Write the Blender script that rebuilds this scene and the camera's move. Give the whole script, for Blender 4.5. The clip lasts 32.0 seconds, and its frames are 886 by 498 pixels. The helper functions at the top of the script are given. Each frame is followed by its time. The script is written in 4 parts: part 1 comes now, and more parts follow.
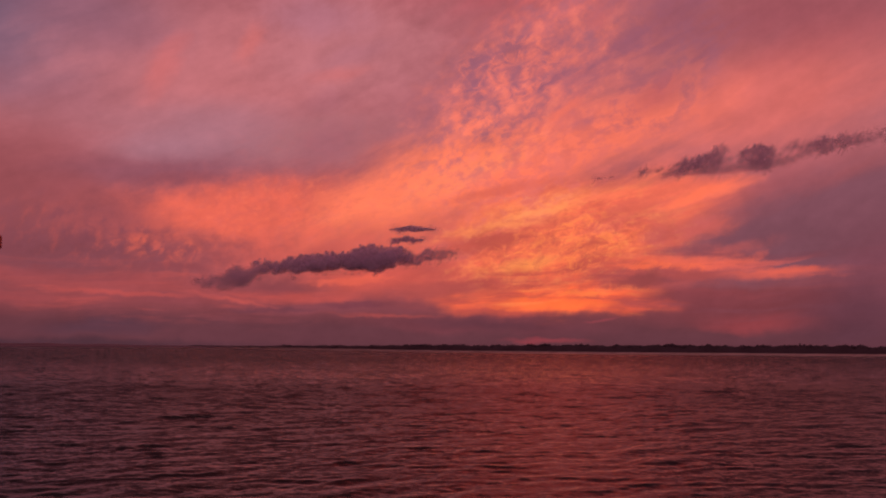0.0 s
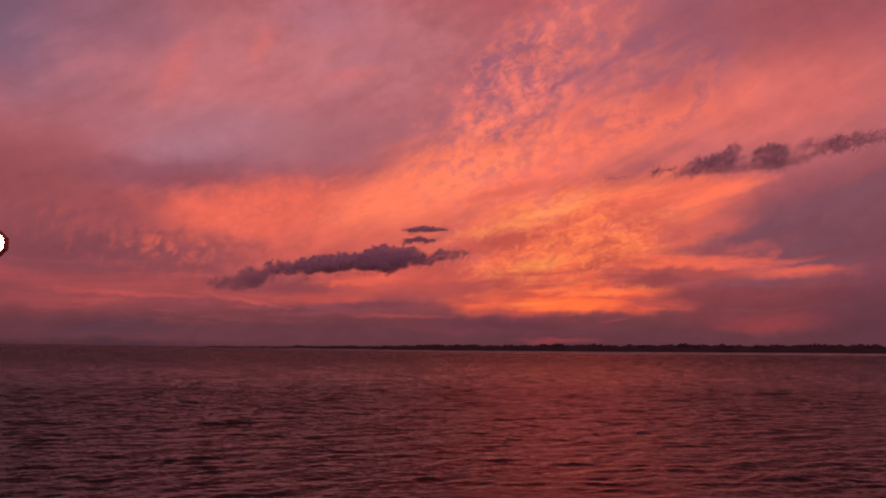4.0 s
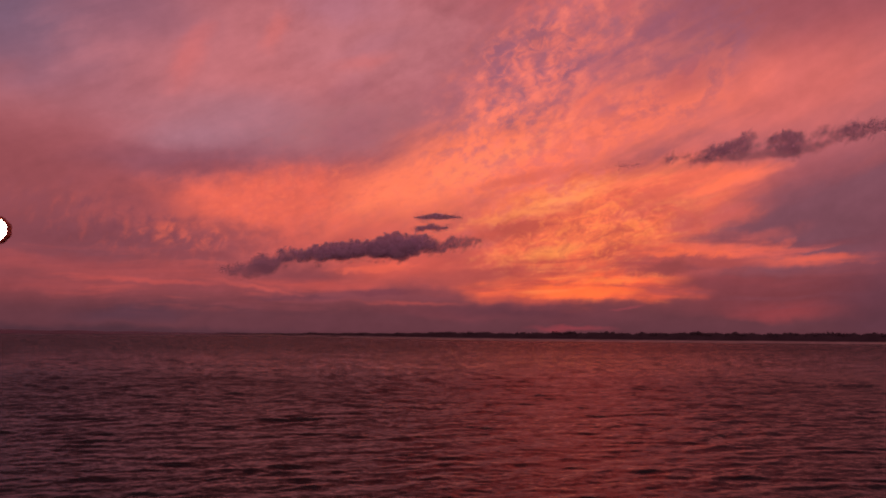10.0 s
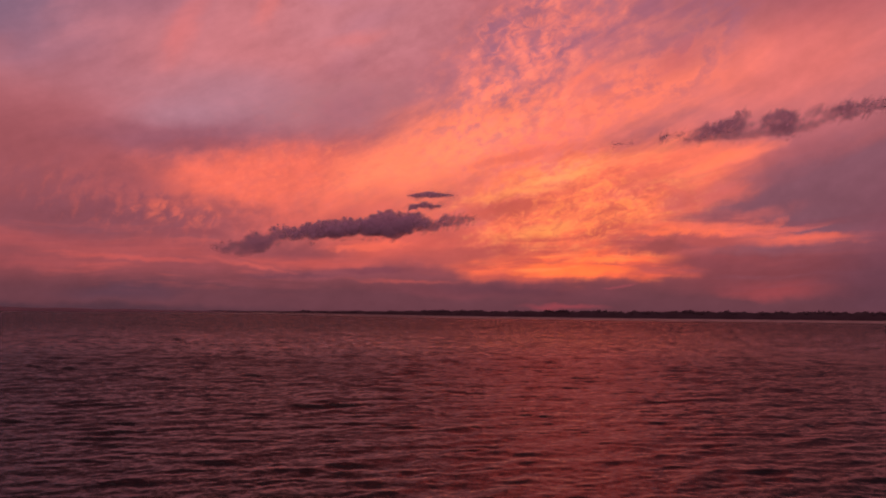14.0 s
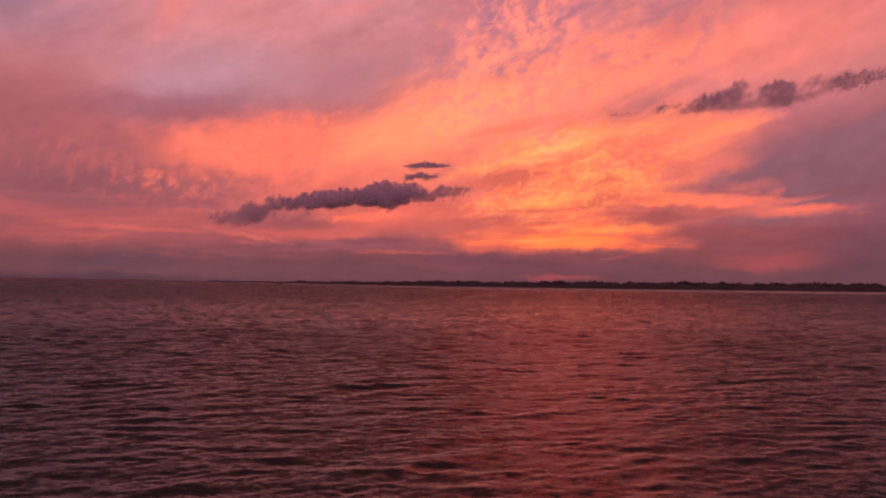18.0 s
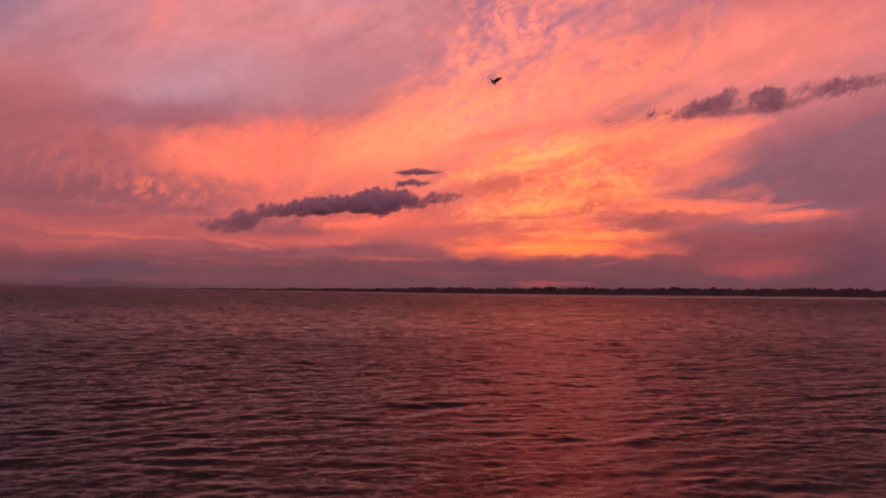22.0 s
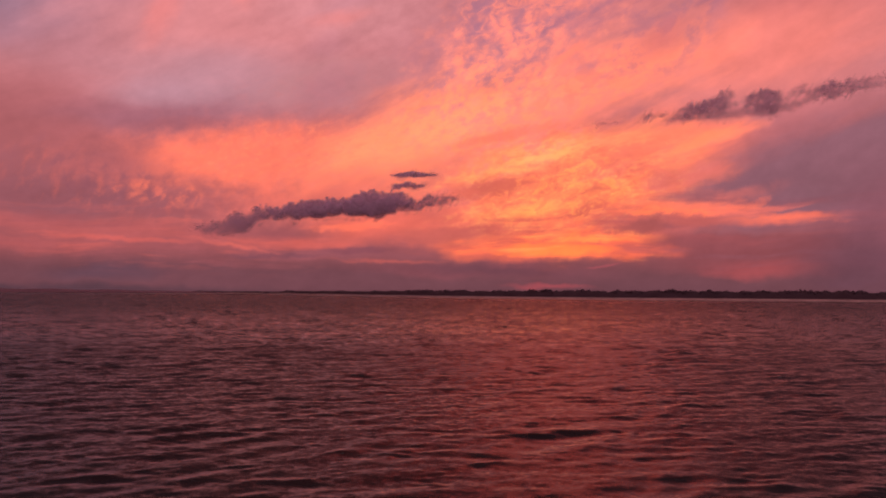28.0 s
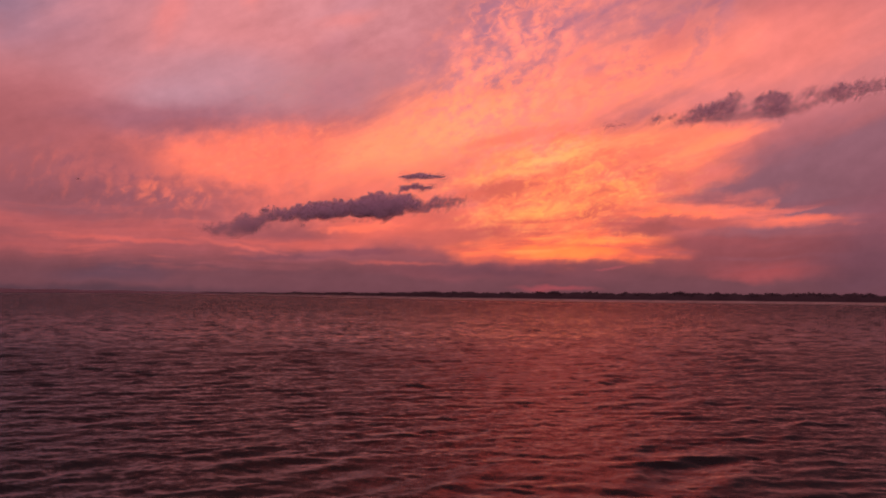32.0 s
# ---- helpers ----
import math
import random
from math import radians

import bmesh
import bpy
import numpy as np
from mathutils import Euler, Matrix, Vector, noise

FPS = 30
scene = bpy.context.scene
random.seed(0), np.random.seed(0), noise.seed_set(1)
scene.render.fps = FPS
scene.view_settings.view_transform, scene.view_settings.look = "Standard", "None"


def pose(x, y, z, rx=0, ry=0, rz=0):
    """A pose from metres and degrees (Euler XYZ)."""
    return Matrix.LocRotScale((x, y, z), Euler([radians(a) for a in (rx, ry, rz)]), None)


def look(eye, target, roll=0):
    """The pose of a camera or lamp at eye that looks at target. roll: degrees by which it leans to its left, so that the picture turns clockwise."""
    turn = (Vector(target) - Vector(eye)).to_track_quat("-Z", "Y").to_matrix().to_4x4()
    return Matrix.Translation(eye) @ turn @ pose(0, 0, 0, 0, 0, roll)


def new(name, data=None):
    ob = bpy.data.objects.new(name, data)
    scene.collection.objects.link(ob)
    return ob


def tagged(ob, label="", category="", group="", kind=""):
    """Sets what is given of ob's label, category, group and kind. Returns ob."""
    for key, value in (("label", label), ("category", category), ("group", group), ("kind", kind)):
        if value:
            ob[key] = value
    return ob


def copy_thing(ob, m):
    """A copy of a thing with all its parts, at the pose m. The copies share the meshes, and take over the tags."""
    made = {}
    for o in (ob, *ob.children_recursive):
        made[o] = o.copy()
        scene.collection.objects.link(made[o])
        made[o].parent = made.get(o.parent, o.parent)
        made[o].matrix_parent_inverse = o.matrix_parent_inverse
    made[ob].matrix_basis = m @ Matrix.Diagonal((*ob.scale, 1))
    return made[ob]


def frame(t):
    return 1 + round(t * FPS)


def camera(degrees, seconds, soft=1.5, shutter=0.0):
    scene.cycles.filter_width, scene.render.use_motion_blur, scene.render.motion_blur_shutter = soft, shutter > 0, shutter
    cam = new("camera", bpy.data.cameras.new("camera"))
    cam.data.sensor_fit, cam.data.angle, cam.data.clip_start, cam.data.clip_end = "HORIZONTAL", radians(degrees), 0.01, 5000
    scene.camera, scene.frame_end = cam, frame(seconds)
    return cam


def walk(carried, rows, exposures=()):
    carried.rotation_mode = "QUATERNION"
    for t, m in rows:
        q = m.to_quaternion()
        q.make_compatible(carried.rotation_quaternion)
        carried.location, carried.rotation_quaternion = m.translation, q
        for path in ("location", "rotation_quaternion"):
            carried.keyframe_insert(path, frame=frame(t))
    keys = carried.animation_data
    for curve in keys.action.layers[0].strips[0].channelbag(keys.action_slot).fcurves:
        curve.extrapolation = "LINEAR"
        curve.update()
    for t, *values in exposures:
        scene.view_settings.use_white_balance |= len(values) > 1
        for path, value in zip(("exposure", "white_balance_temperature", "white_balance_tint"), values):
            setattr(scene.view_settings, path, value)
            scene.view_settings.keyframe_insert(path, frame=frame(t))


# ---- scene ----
# ---- camera ----
# Handheld from a moored deck about seven metres above the water.
EYE_Z = 7.0
LENS = 50.0
cam = camera(LENS, 32.0, soft=2.2)

# seconds, turn to the right, tilt up, lean, all in degrees
PATH = [
    (0, 0.214, 5.880, 0.264), (0.5, 0.166, 5.908, 0.540), (1, 0.091, 5.891, 0.442), (1.5, -0.035, 5.894, 0.246),
    (2, -0.119, 5.884, 0.308), (2.5, -0.258, 5.910, 0.344), (3, -0.369, 5.910, 0.343), (3.5, -0.461, 5.925, 0.238),
    (5.5, -0.781, 5.684, 0.248), (6, -0.898, 5.684, 0.461), (6.5, -0.960, 5.709, 0.571), (7, -1.035, 5.655, 0.398),
    (7.5, -1.074, 5.633, 0.318), (8, -1.145, 5.535, 0.323), (8.5, -1.184, 5.409, 0.441), (9, -1.254, 5.322, 0.248),
    (9.5, -1.300, 5.246, 0.275), (10, -1.293, 5.132, 0.319), (10.5, -1.313, 5.009, 0.539), (11, -1.280, 4.980, 0.601),
    (11.5, -1.241, 4.866, 0.409), (12, -1.208, 4.765, 0.432), (12.5, -1.086, 4.556, 0.452), (13, -1.060, 4.346, 0.219),
    (13.5, -0.946, 4.080, 0.160), (14, -0.878, 3.822, 0.417), (14.5, -0.837, 3.530, 0.254), (16.5, -0.707, 2.485, 0.646),
    (17, -0.692, 2.285, 0.769), (17.5, -0.665, 2.165, 0.842), (18, -0.638, 2.054, 0.507), (18.5, -0.615, 1.994, 0.620),
    (19, -0.598, 2.100, 0.881), (19.5, -0.618, 2.249, 0.966), (20, -0.580, 2.343, 0.651), (20.5, -0.484, 2.374, 1.087),
    (21, -0.327, 2.398, 0.946), (21.5, -0.205, 2.434, 0.635), (22, -0.126, 2.455, 0.325), (22.5, -0.049, 2.518, 0.008),
    (23, -0.000, 2.571, -0.000), (23.5, 0.072, 2.612, 0.255), (24, 0.099, 2.586, 0.034), (24.5, 0.127, 2.563, 0.030),
    (25, 0.159, 2.597, 0.136), (25.5, 0.189, 2.607, 0.072), (27.5, 0.153, 2.599, 0.293), (28, 0.102, 2.613, 0.266),
    (28.5, 0.005, 2.585, -0.163), (29, -0.004, 2.574, -0.002), (29.5, 0.009, 2.590, 0.273), (30, -0.019, 2.646, 0.801),
    (30.5, -0.096, 2.657, 0.808), (31, -0.127, 2.590, 0.695), (31.5, -0.243, 2.653, 0.600), (32, -0.361, 2.712, 0.435),
]


def eye_at(t):
    """The deck swings slowly sideways on its moorings."""
    return (0.40 * min(t, 13.0) / 13.0 + 0.15 * max(0.0, t - 13.0) / 19.0, 0.0, EYE_Z)


def aim(az, el, dist=1.0, eye=(0, 0, 0)):
    """The point in the direction az (to the right of +y) and el, in degrees, at a distance."""
    a, e = radians(az), radians(el)
    return Vector((math.sin(a) * math.cos(e), math.cos(a) * math.cos(e), math.sin(e))) * dist + Vector(eye)


# ---- the sky, which is the only light ----
def srgb(r, g, b):
    return tuple(((c / 255 + 0.055) / 1.055) ** 2.4 if c > 10 else c / 255 / 12.92 for c in (r, g, b))


world = bpy.data.worlds.new("dusk_sky")
scene.world = world
world.use_nodes = True
world.cycles.sampling_method = "MANUAL"
world.cycles.sample_map_resolution = 512
wt = world.node_tree
wt.nodes.clear()


def node(kind, **sets):
    n = wt.nodes.new(kind)
    for key, value in sets.items():
        setattr(n, key, value)
    return n


def math_node(op, a, b=None, c=None, clamp=False):
    n = node("ShaderNodeMath", operation=op, use_clamp=clamp)
    for i, v in enumerate((a, b, c)):
        if v is None:
            continue
        if isinstance(v, (int, float)):
            n.inputs[i].default_value = v
        else:
            wt.links.new(v, n.inputs[i])
    return n.outputs[0]


def vec_node(op, a, b):
    n = node("ShaderNodeVectorMath", operation=op)
    for i, v in enumerate((a, b)):
        if isinstance(v, tuple):
            n.inputs[i].default_value = v
        else:
            wt.links.new(v, n.inputs[i])
    return n.outputs[0]


tc = node("ShaderNodeTexCoord")
sep = node("ShaderNodeSeparateXYZ")
wt.links.new(tc.outputs["Generated"], sep.inputs[0])
AZ = math_node("MULTIPLY", math_node("ARCTAN2", sep.outputs[0], sep.outputs[1]), 57.29578)
EL = math_node("MULTIPLY", math_node("ARCSINE", sep.outputs[2]), 57.29578)
ABS_EL = math_node("ABSOLUTE", EL)
com = node("ShaderNodeCombineXYZ")
wt.links.new(AZ, com.inputs[0]), wt.links.new(ABS_EL, com.inputs[1])
FLAT = com.outputs[0]


def field(src, scale, stretch=(1, 1), angle=0.0, detail=4.0, rough=0.55, shift=0.0, colour=False, distort=0.0):
    """Noise over the sky, in cells of 1/scale degrees, drawn out along a slant."""
    m = node("ShaderNodeMapping", vector_type="TEXTURE")
    m.inputs["Rotation"].default_value = (0, 0, radians(angle))
    m.inputs["Scale"].default_value = (stretch[0], stretch[1], 1)
    m.inputs["Location"].default_value = (shift, shift * 0.7, 0)
    wt.links.new(src, m.inputs["Vector"])
    n = node("ShaderNodeTexNoise", noise_dimensions="2D")
    n.inputs["Scale"].default_value = scale
    n.inputs["Detail"].default_value = detail
    n.inputs["Roughness"].default_value = rough
    n.inputs["Distortion"].default_value = distort
    wt.links.new(m.outputs[0], n.inputs["Vector"])
    return n.outputs["Color" if colour else "Fac"]


# billows push the outlines of every layer about
push = vec_node("SUBTRACT", field(FLAT, 0.16, (1.8, 1.0), 12, 3.0, 0.5, 11.0, True), (0.5, 0.5, 0.5))
push2 = vec_node("SUBTRACT", field(FLAT, 0.9, (1.5, 1.0), 15, 3.0, 0.55, 5.0, True), (0.5, 0.5, 0.5))
WARPED = vec_node("ADD", FLAT, vec_node("MULTIPLY", push, (2.2, 1.5, 0.0)))
WARPED = vec_node("ADD", WARPED, vec_node("MULTIPLY", push2, (0.9, 0.55, 0.0)))

EASED = vec_node("ADD", FLAT, vec_node("MULTIPLY", push, (1.6, 1.0, 0.0)))
PUFFS = field(EASED, 0.7, (1.4, 1.0), 20, 6.0, 0.6, 3.0)
FINE = field(EASED, 2.0, (1.7, 1.0), 15, 4.0, 0.6, 7.0)
BANDS = field(EASED, 0.55, (7.0, 1.0), 1, 6.0, 0.58, 2.0)
RAYS = field(EASED, 0.45, (4.5, 1.0), 25, 6.0, 0.6, 9.0)
CELLS = field(EASED, 1.05, (1.25, 0.85), 40, 4.5, 0.58, 4.0)
CURDS = field(EASED, 1.15, (0.75, 1.15), -20, 3.5, 0.55, 8.0)
RIPPLES = field(EASED, 1.7, (2.2, 0.8), 14, 4.5, 0.62, 1.0, distort=0.25)

STREAKS = field(EASED, 1.5, (9.0, 1.0), 1, 4.0, 0.6, 6.0)
SWEEP = field(EASED, 0.62, (3.4, 0.9), 14, 6.5, 0.66, 21.0, distort=0.5)
CURLS = field(EASED, 3.0, (1.7, 0.85), 16, 3.5, 0.6, 12.0, distort=0.3)

NEAR = vec_node("ADD", FLAT, vec_node("MULTIPLY", push2, (1.0, 0.6, 0.0)))
CURL2 = field(NEAR, 1.5, (1.5, 0.85), 18, 8.0, 0.68, 31.0, distort=0.9)



def popcorn(scale, stretch, angle):
    """Round cloudlets side by side: 0 in their middles, towards 1 in the gaps."""
    n = node("ShaderNodeTexVoronoi", voronoi_dimensions="2D", feature="SMOOTH_F1")
    n.inputs["Scale"].default_value, n.inputs["Smoothness"].default_value, n.inputs["Randomness"].default_value = scale, 0.45, 1.0
    cells = n.texture_mapping
    cells.vector_type = "TEXTURE"
    cells.rotation, cells.scale = (0, 0, radians(angle)), (*stretch, 1)
    wt.links.new(vec_node("ADD", NEAR, vec_node("MULTIPLY", push2, (0.8, 0.8, 0.0))), n.inputs["Vector"])
    return math_node("MULTIPLY_ADD", math_node("SUBTRACT", CURL2, 0.5), 0.9, n.outputs["Distance"])


KNOBS = popcorn(1.15, (1.0, 0.8), 30)
CURD_KNOBS = popcorn(1.0, (0.7, 1.2), -15)

ramp = node("ShaderNodeValToRGB")
wt.links.new(math_node("DIVIDE", ABS_EL, 90.0), ramp.inputs[0])
STEPS = ((0.0, (94, 53, 63)), (1.2, (100, 55, 64)), (2.6, (134, 66, 73)), (5.0, (148, 74, 81)), (9.0, (160, 83, 91)),
         (13.0, (170, 98, 107)), (20.0, (166, 93, 102)), (27.0, (138, 59, 61)), (40.0, (112, 55, 59)), (90.0, (88, 60, 68)))
for i, (e, c) in enumerate(STEPS):
    el = ramp.color_ramp.elements[i] if i < 2 else ramp.color_ramp.elements.new(e / 90)
    el.position, el.color = e / 90, (*srgb(*c), 1)
SKY = ramp.outputs[0]


centred = {}


def spread(az, el, ra, re, slant, soft, tex=None, rag=0.0, strength=1.0, src=None):
    """How far a layer of cloud covers each direction: an oval of half widths ra and re degrees, ragged by a texture."""
    g = node("ShaderNodeTexGradient", gradient_type="SPHERICAL")
    oval = g.texture_mapping
    oval.vector_type = "TEXTURE"
    oval.translation, oval.rotation, oval.scale = (az, el, 0), (0, 0, radians(slant)), (ra, re, 1)
    wt.links.new(src or WARPED, g.inputs[0])
    v = g.outputs["Fac"]
    if tex is not None:
        if tex not in centred:
            centred[tex] = math_node("SUBTRACT", tex, 0.5)
        inside = math_node("MULTIPLY", v, 4.0, clamp=True)
        v = math_node("MULTIPLY_ADD", math_node("MULTIPLY", centred[tex], inside), 2 * rag, v)
    r = node("ShaderNodeMapRange", interpolation_type="SMOOTHSTEP")
    wt.links.new(v, r.inputs[0])
    for i, x in ((1, 0.0), (2, soft), (3, 0.0), (4, strength)):
        r.inputs[i].default_value = x
    return r.outputs[0]


def over(fac, colour):
    global SKY
    n = node("ShaderNodeMix", data_type="RGBA")
    wt.links.new(fac, n.inputs[0]), wt.links.new(SKY, n.inputs[6])
    n.inputs[7].default_value = (*srgb(*colour), 1)
    SKY = n.outputs[2]


PAINT = []


def layer(az, el, ra, re, slant, colour, strength=0.8, soft=0.7, tex=None, rag=0.3, src=None):
    """A bank or veil of one colour."""
    PAINT.append((el, math.hypot(ra * math.sin(radians(slant)), re), lambda: over(spread(az, el, ra, re, slant, soft, tex, rag, strength, src), colour)))


def flecks(az, el, ra, re, slant, tex, low, high, colour, strength):
    """Small cloudlets of a texture inside an oval."""
    def lay():
        r = node("ShaderNodeMapRange", interpolation_type="SMOOTHSTEP")
        wt.links.new(tex, r.inputs[0])
        for i, x in ((1, low), (2, high), (3, 0.0), (4, 1.0)):
            r.inputs[i].default_value = x
        over(math_node("MULTIPLY", spread(az, el, ra, re, slant, 0.6, strength=strength), r.outputs[0]), colour)
    PAINT.append((el, math.hypot(ra * math.sin(radians(slant)), re), lay))


# high veils
layer(-24.59, 17.51, 14.5, 6.0, 0, (112, 88, 112), 0.88, 0.9, RAYS, 0.15)
layer(-14.45, 15.99, 13.0, 5.5, 0, (196, 113, 119), 0.75, 0.9, RAYS, 0.3)
layer(-5.99, 18.01, 9.0, 5.0, 0, (192, 117, 126), 0.65, 0.9, PUFFS, 0.35)
layer(-13.69, 12.14, 10.5, 3.2, 2, (168, 113, 128), 0.75, 0.9, BANDS, 0.2)
layer(-25.67, 8.82, 9.0, 4.2, 0, (142, 73, 80), 0.85, 0.9, BANDS, 0.2)
layer(-16.57, 9.96, 9.0, 1.7, 3, (140, 80, 95), 0.85, 0.9, BANDS, 0.25)
layer(-6.94, 12.23, 6.0, 2.4, 10, (166, 102, 110), 0.7, 0.9, PUFFS, 0.4)
# unseen far side of the sky, away from the sunset, set to light the clouds
for turned_az in (180.0, -180.0):
    layer(turned_az, 12.0, 110.0, 60.0, 0, (142, 102, 119), 0.9, 0.9, BANDS, 0.2)
# duller cloud to both sides of the glow, unseen, added to darken the water
for side_az, wide in ((-47.0, 20.0), (50.0, 21.0)):
    layer(side_az, 10.0, wide, 30.0, 0, (84, 54, 66), 0.9, 0.7, BANDS, 0.15)
# high up, unseen: duller away from the glow, added to darken the water's sides
for side_az in (-37.0, 39.0):
    layer(side_az, 42.0, 44.0, 25.5, 0, (74, 50, 60), 0.95, 0.55, BANDS, 0.15)
# unseen plume above the view, added for a red column on the water
layer(9.0, 31.0, 19.0, 11.5, 30, (192, 72, 80), 0.8, 0.8, RAYS, 0.3)
layer(8.5, 29.0, 10.0, 9.0, 20, (250, 92, 88), 0.92, 0.8, RAYS, 0.3)
# the lit plume
layer(18.60, 14.36, 13.0, 4.6, 6, (208, 104, 100), 0.95, 0.8, RAYS, 0.25)
layer(20.95, 18.64, 12.0, 4.0, -3, (150, 76, 86), 0.75, 0.9, RAYS, 0.35)
layer(6.18, 15.38, 11.0, 6.5, 35, (226, 113, 107), 0.75, 0.9, RAYS, 0.35)
layer(-11.93, 7.83, 12.5, 2.7, 4, (228, 101, 84), 0.95, 0.8, PUFFS, 0.4)
layer(-0.03, 9.78, 12.5, 4.0, 22, (254, 124, 92), 0.95, 0.8, RAYS, 0.4)
layer(9.53, 12.31, 11.0, 3.3, 18, (252, 120, 96), 0.9, 0.8, RAYS, 0.4)
layer(7.79, 7.01, 12.5, 4.6, 8, (252, 112, 82), 0.95, 0.75, RAYS, 0.35)
layer(-6.18, 5.82, 11.0, 2.3, 6, (214, 94, 83), 0.6, 0.9, PUFFS, 0.5)
layer(-3.43, 4.15, 7.0, 1.6, 3, (206, 87, 77), 0.8, 0.8, BANDS, 0.4)
layer(4.08, 7.66, 6.0, 0.6, 13, (255, 148, 90), 0.6, 0.9, RIPPLES, 0.9)
layer(6.46, 8.38, 8.5, 1.3, 13, (255, 140, 90), 0.7, 0.9, RAYS, 0.7)
layer(2.03, 10.45, 7.0, 1.0, 25, (255, 134, 96), 0.6, 0.9, RAYS, 0.7)
layer(7.44, 5.67, 6.5, 2.2, 6, (255, 126, 78), 0.7, 0.9, RIPPLES, 0.8)
layer(7.25, 2.98, 8.4, 1.5, 0, (255, 104, 66), 0.97, 0.75, BANDS, 0.7)
layer(8.10, 4.32, 7.0, 1.2, 2, (250, 108, 76), 0.7, 0.8, RIPPLES, 0.5)
layer(9.41, 3.30, 3.6, 1.4, 0, (255, 106, 70), 0.8, 0.8, RIPPLES, 0.5)
layer(9.66, 2.50, 3.8, 0.75, 0, (255, 100, 60), 0.85, 0.8, BANDS, 0.5)
# shaded banks
layer(14.06, 9.01, 5.0, 0.9, 14, (244, 112, 88), 0.75, 0.9, RAYS, 0.4)
layer(22.57, 7.44, 11.2, 3.3, 17, (126, 76, 90), 0.97, 0.55, RAYS, 0.3)
layer(21.63, 5.50, 11.0, 2.6, 0, (122, 74, 88), 0.9, 0.8, BANDS, 0.3)
layer(18.02, 4.37, 9.0, 0.55, -1, (232, 98, 80), 0.4, 0.95, BANDS, 1.0)
layer(16.81, 4.91, 6.0, 0.35, 5, (222, 96, 84), 0.7, 0.9, BANDS, 0.8)
layer(16.67, 5.66, 4.2, 0.8, 14, (196, 90, 86), 0.6, 0.9, PUFFS, 0.6)
layer(12.03, 4.01, 6.0, 1.0, 4, (164, 76, 78), 0.85, 0.8, PUFFS, 0.6)
layer(20.51, 2.38, 11.5, 1.7, 0, (120, 58, 66), 0.95, 0.7, BANDS, 0.4)
layer(16.46, 3.30, 4.0, 0.35, -2, (170, 76, 80), 0.7, 0.9, BANDS, 0.5)
layer(14.33, 6.54, 4.6, 0.75, 14, (236, 104, 82), 0.45, 0.95, SWEEP, 0.9)
layer(13.98, 5.04, 6.0, 0.6, 4, (242, 104, 80), 0.7, 0.9, SWEEP, 0.8)
layer(11.69, 2.62, 3.4, 0.5, 0, (226, 90, 72), 0.6, 0.9, BANDS, 0.8)
layer(15.65, 8.78, 4.2, 0.6, 20, (246, 116, 92), 0.7, 0.9, SWEEP, 0.7)
layer(24.98, 4.00, 4.5, 5.0, 0, (120, 66, 80), 0.85, 0.9)
layer(2.03, 6.21, 4.2, 0.9, 13, (190, 90, 87), 0.8, 0.8, PUFFS, 0.6)
layer(4.76, 7.39, 3.4, 0.5, 13, (215, 98, 86), 0.6, 0.8, PUFFS, 0.6)
layer(12.10, 7.59, 4.5, 0.9, 13, (205, 95, 90), 0.65, 0.9, PUFFS, 0.7)
layer(14.33, 6.70, 3.5, 0.7, 12, (190, 90, 92), 0.6, 0.9, PUFFS, 0.7)
layer(-22.91, 5.37, 10.5, 2.4, -4, (124, 67, 78), 0.85, 0.9, PUFFS, 0.4)
layer(-19.51, 3.39, 12.0, 0.9, -4, (168, 75, 77), 0.6, 0.9, BANDS, 0.6)
layer(-23.96, 2.33, 8.0, 0.7, 0, (158, 72, 76), 0.7, 0.9, BANDS, 0.6)
layer(-8.84, 3.08, 6.0, 0.6, -2, (190, 80, 76), 0.75, 0.9, BANDS, 0.6)
layer(-6.81, 2.26, 7.5, 0.5, 1, (128, 66, 76), 0.8, 0.9, BANDS, 0.5)
layer(-12.81, 2.73, 3.6, 0.2, -5, (186, 82, 82), 0.5, 0.9, BANDS, 0.4)
layer(3.73, 3.86, 6.5, 0.6, 2, (178, 78, 74), 0.75, 0.9, BANDS, 0.9)
layer(-10.80, 0.95, 30.0, 1.1, 0, (99, 55, 65), 0.85, 0.8, BANDS, 0.25)
layer(2.70, 1.36, 10.0, 0.75, -1, (116, 59, 69), 0.9, 0.8, BANDS, 0.3)
layer(18.55, 1.35, 4.5, 0.8, -4, (146, 62, 68), 0.75, 0.9, BANDS, 0.4)
layer(-19.43, 0.97, 5.0, 0.7, 3, (86, 54, 68), 0.8, 0.9)
# haze over the far water
layer(-24.0, 0.0, 17.0, 0.55, 0, (74, 46, 57), 0.9, 0.8, BANDS, 0.1)
# mackerel cloudlets
flecks(4.46, 15.42, 11.5, 5.4, 42, CELLS, 0.42, 0.72, (154, 94, 112), 0.68)
flecks(7.16, 11.55, 9.0, 4.2, 28, PUFFS, 0.45, 0.64, (216, 106, 100), 0.6)
flecks(6.14, 11.07, 9.0, 4.2, 28, FINE, 0.46, 0.68, (212, 104, 100), 0.5)
flecks(4.45, 14.43, 11.5, 6.0, 42, CELLS, 0.50, 0.26, (248, 126, 108), 0.5)
flecks(12.59, 16.54, 7.5, 5.6, 40, RAYS, 0.42, 0.60, (144, 84, 102), 0.7)
flecks(12.58, 16.38, 6.5, 5.0, 40, PUFFS, 0.44, 0.66, (146, 86, 104), 0.6)
layer(-20.60, 8.26, 5.5, 1.5, -8, (148, 75, 82), 0.7, 0.9, RAYS, 0.4)
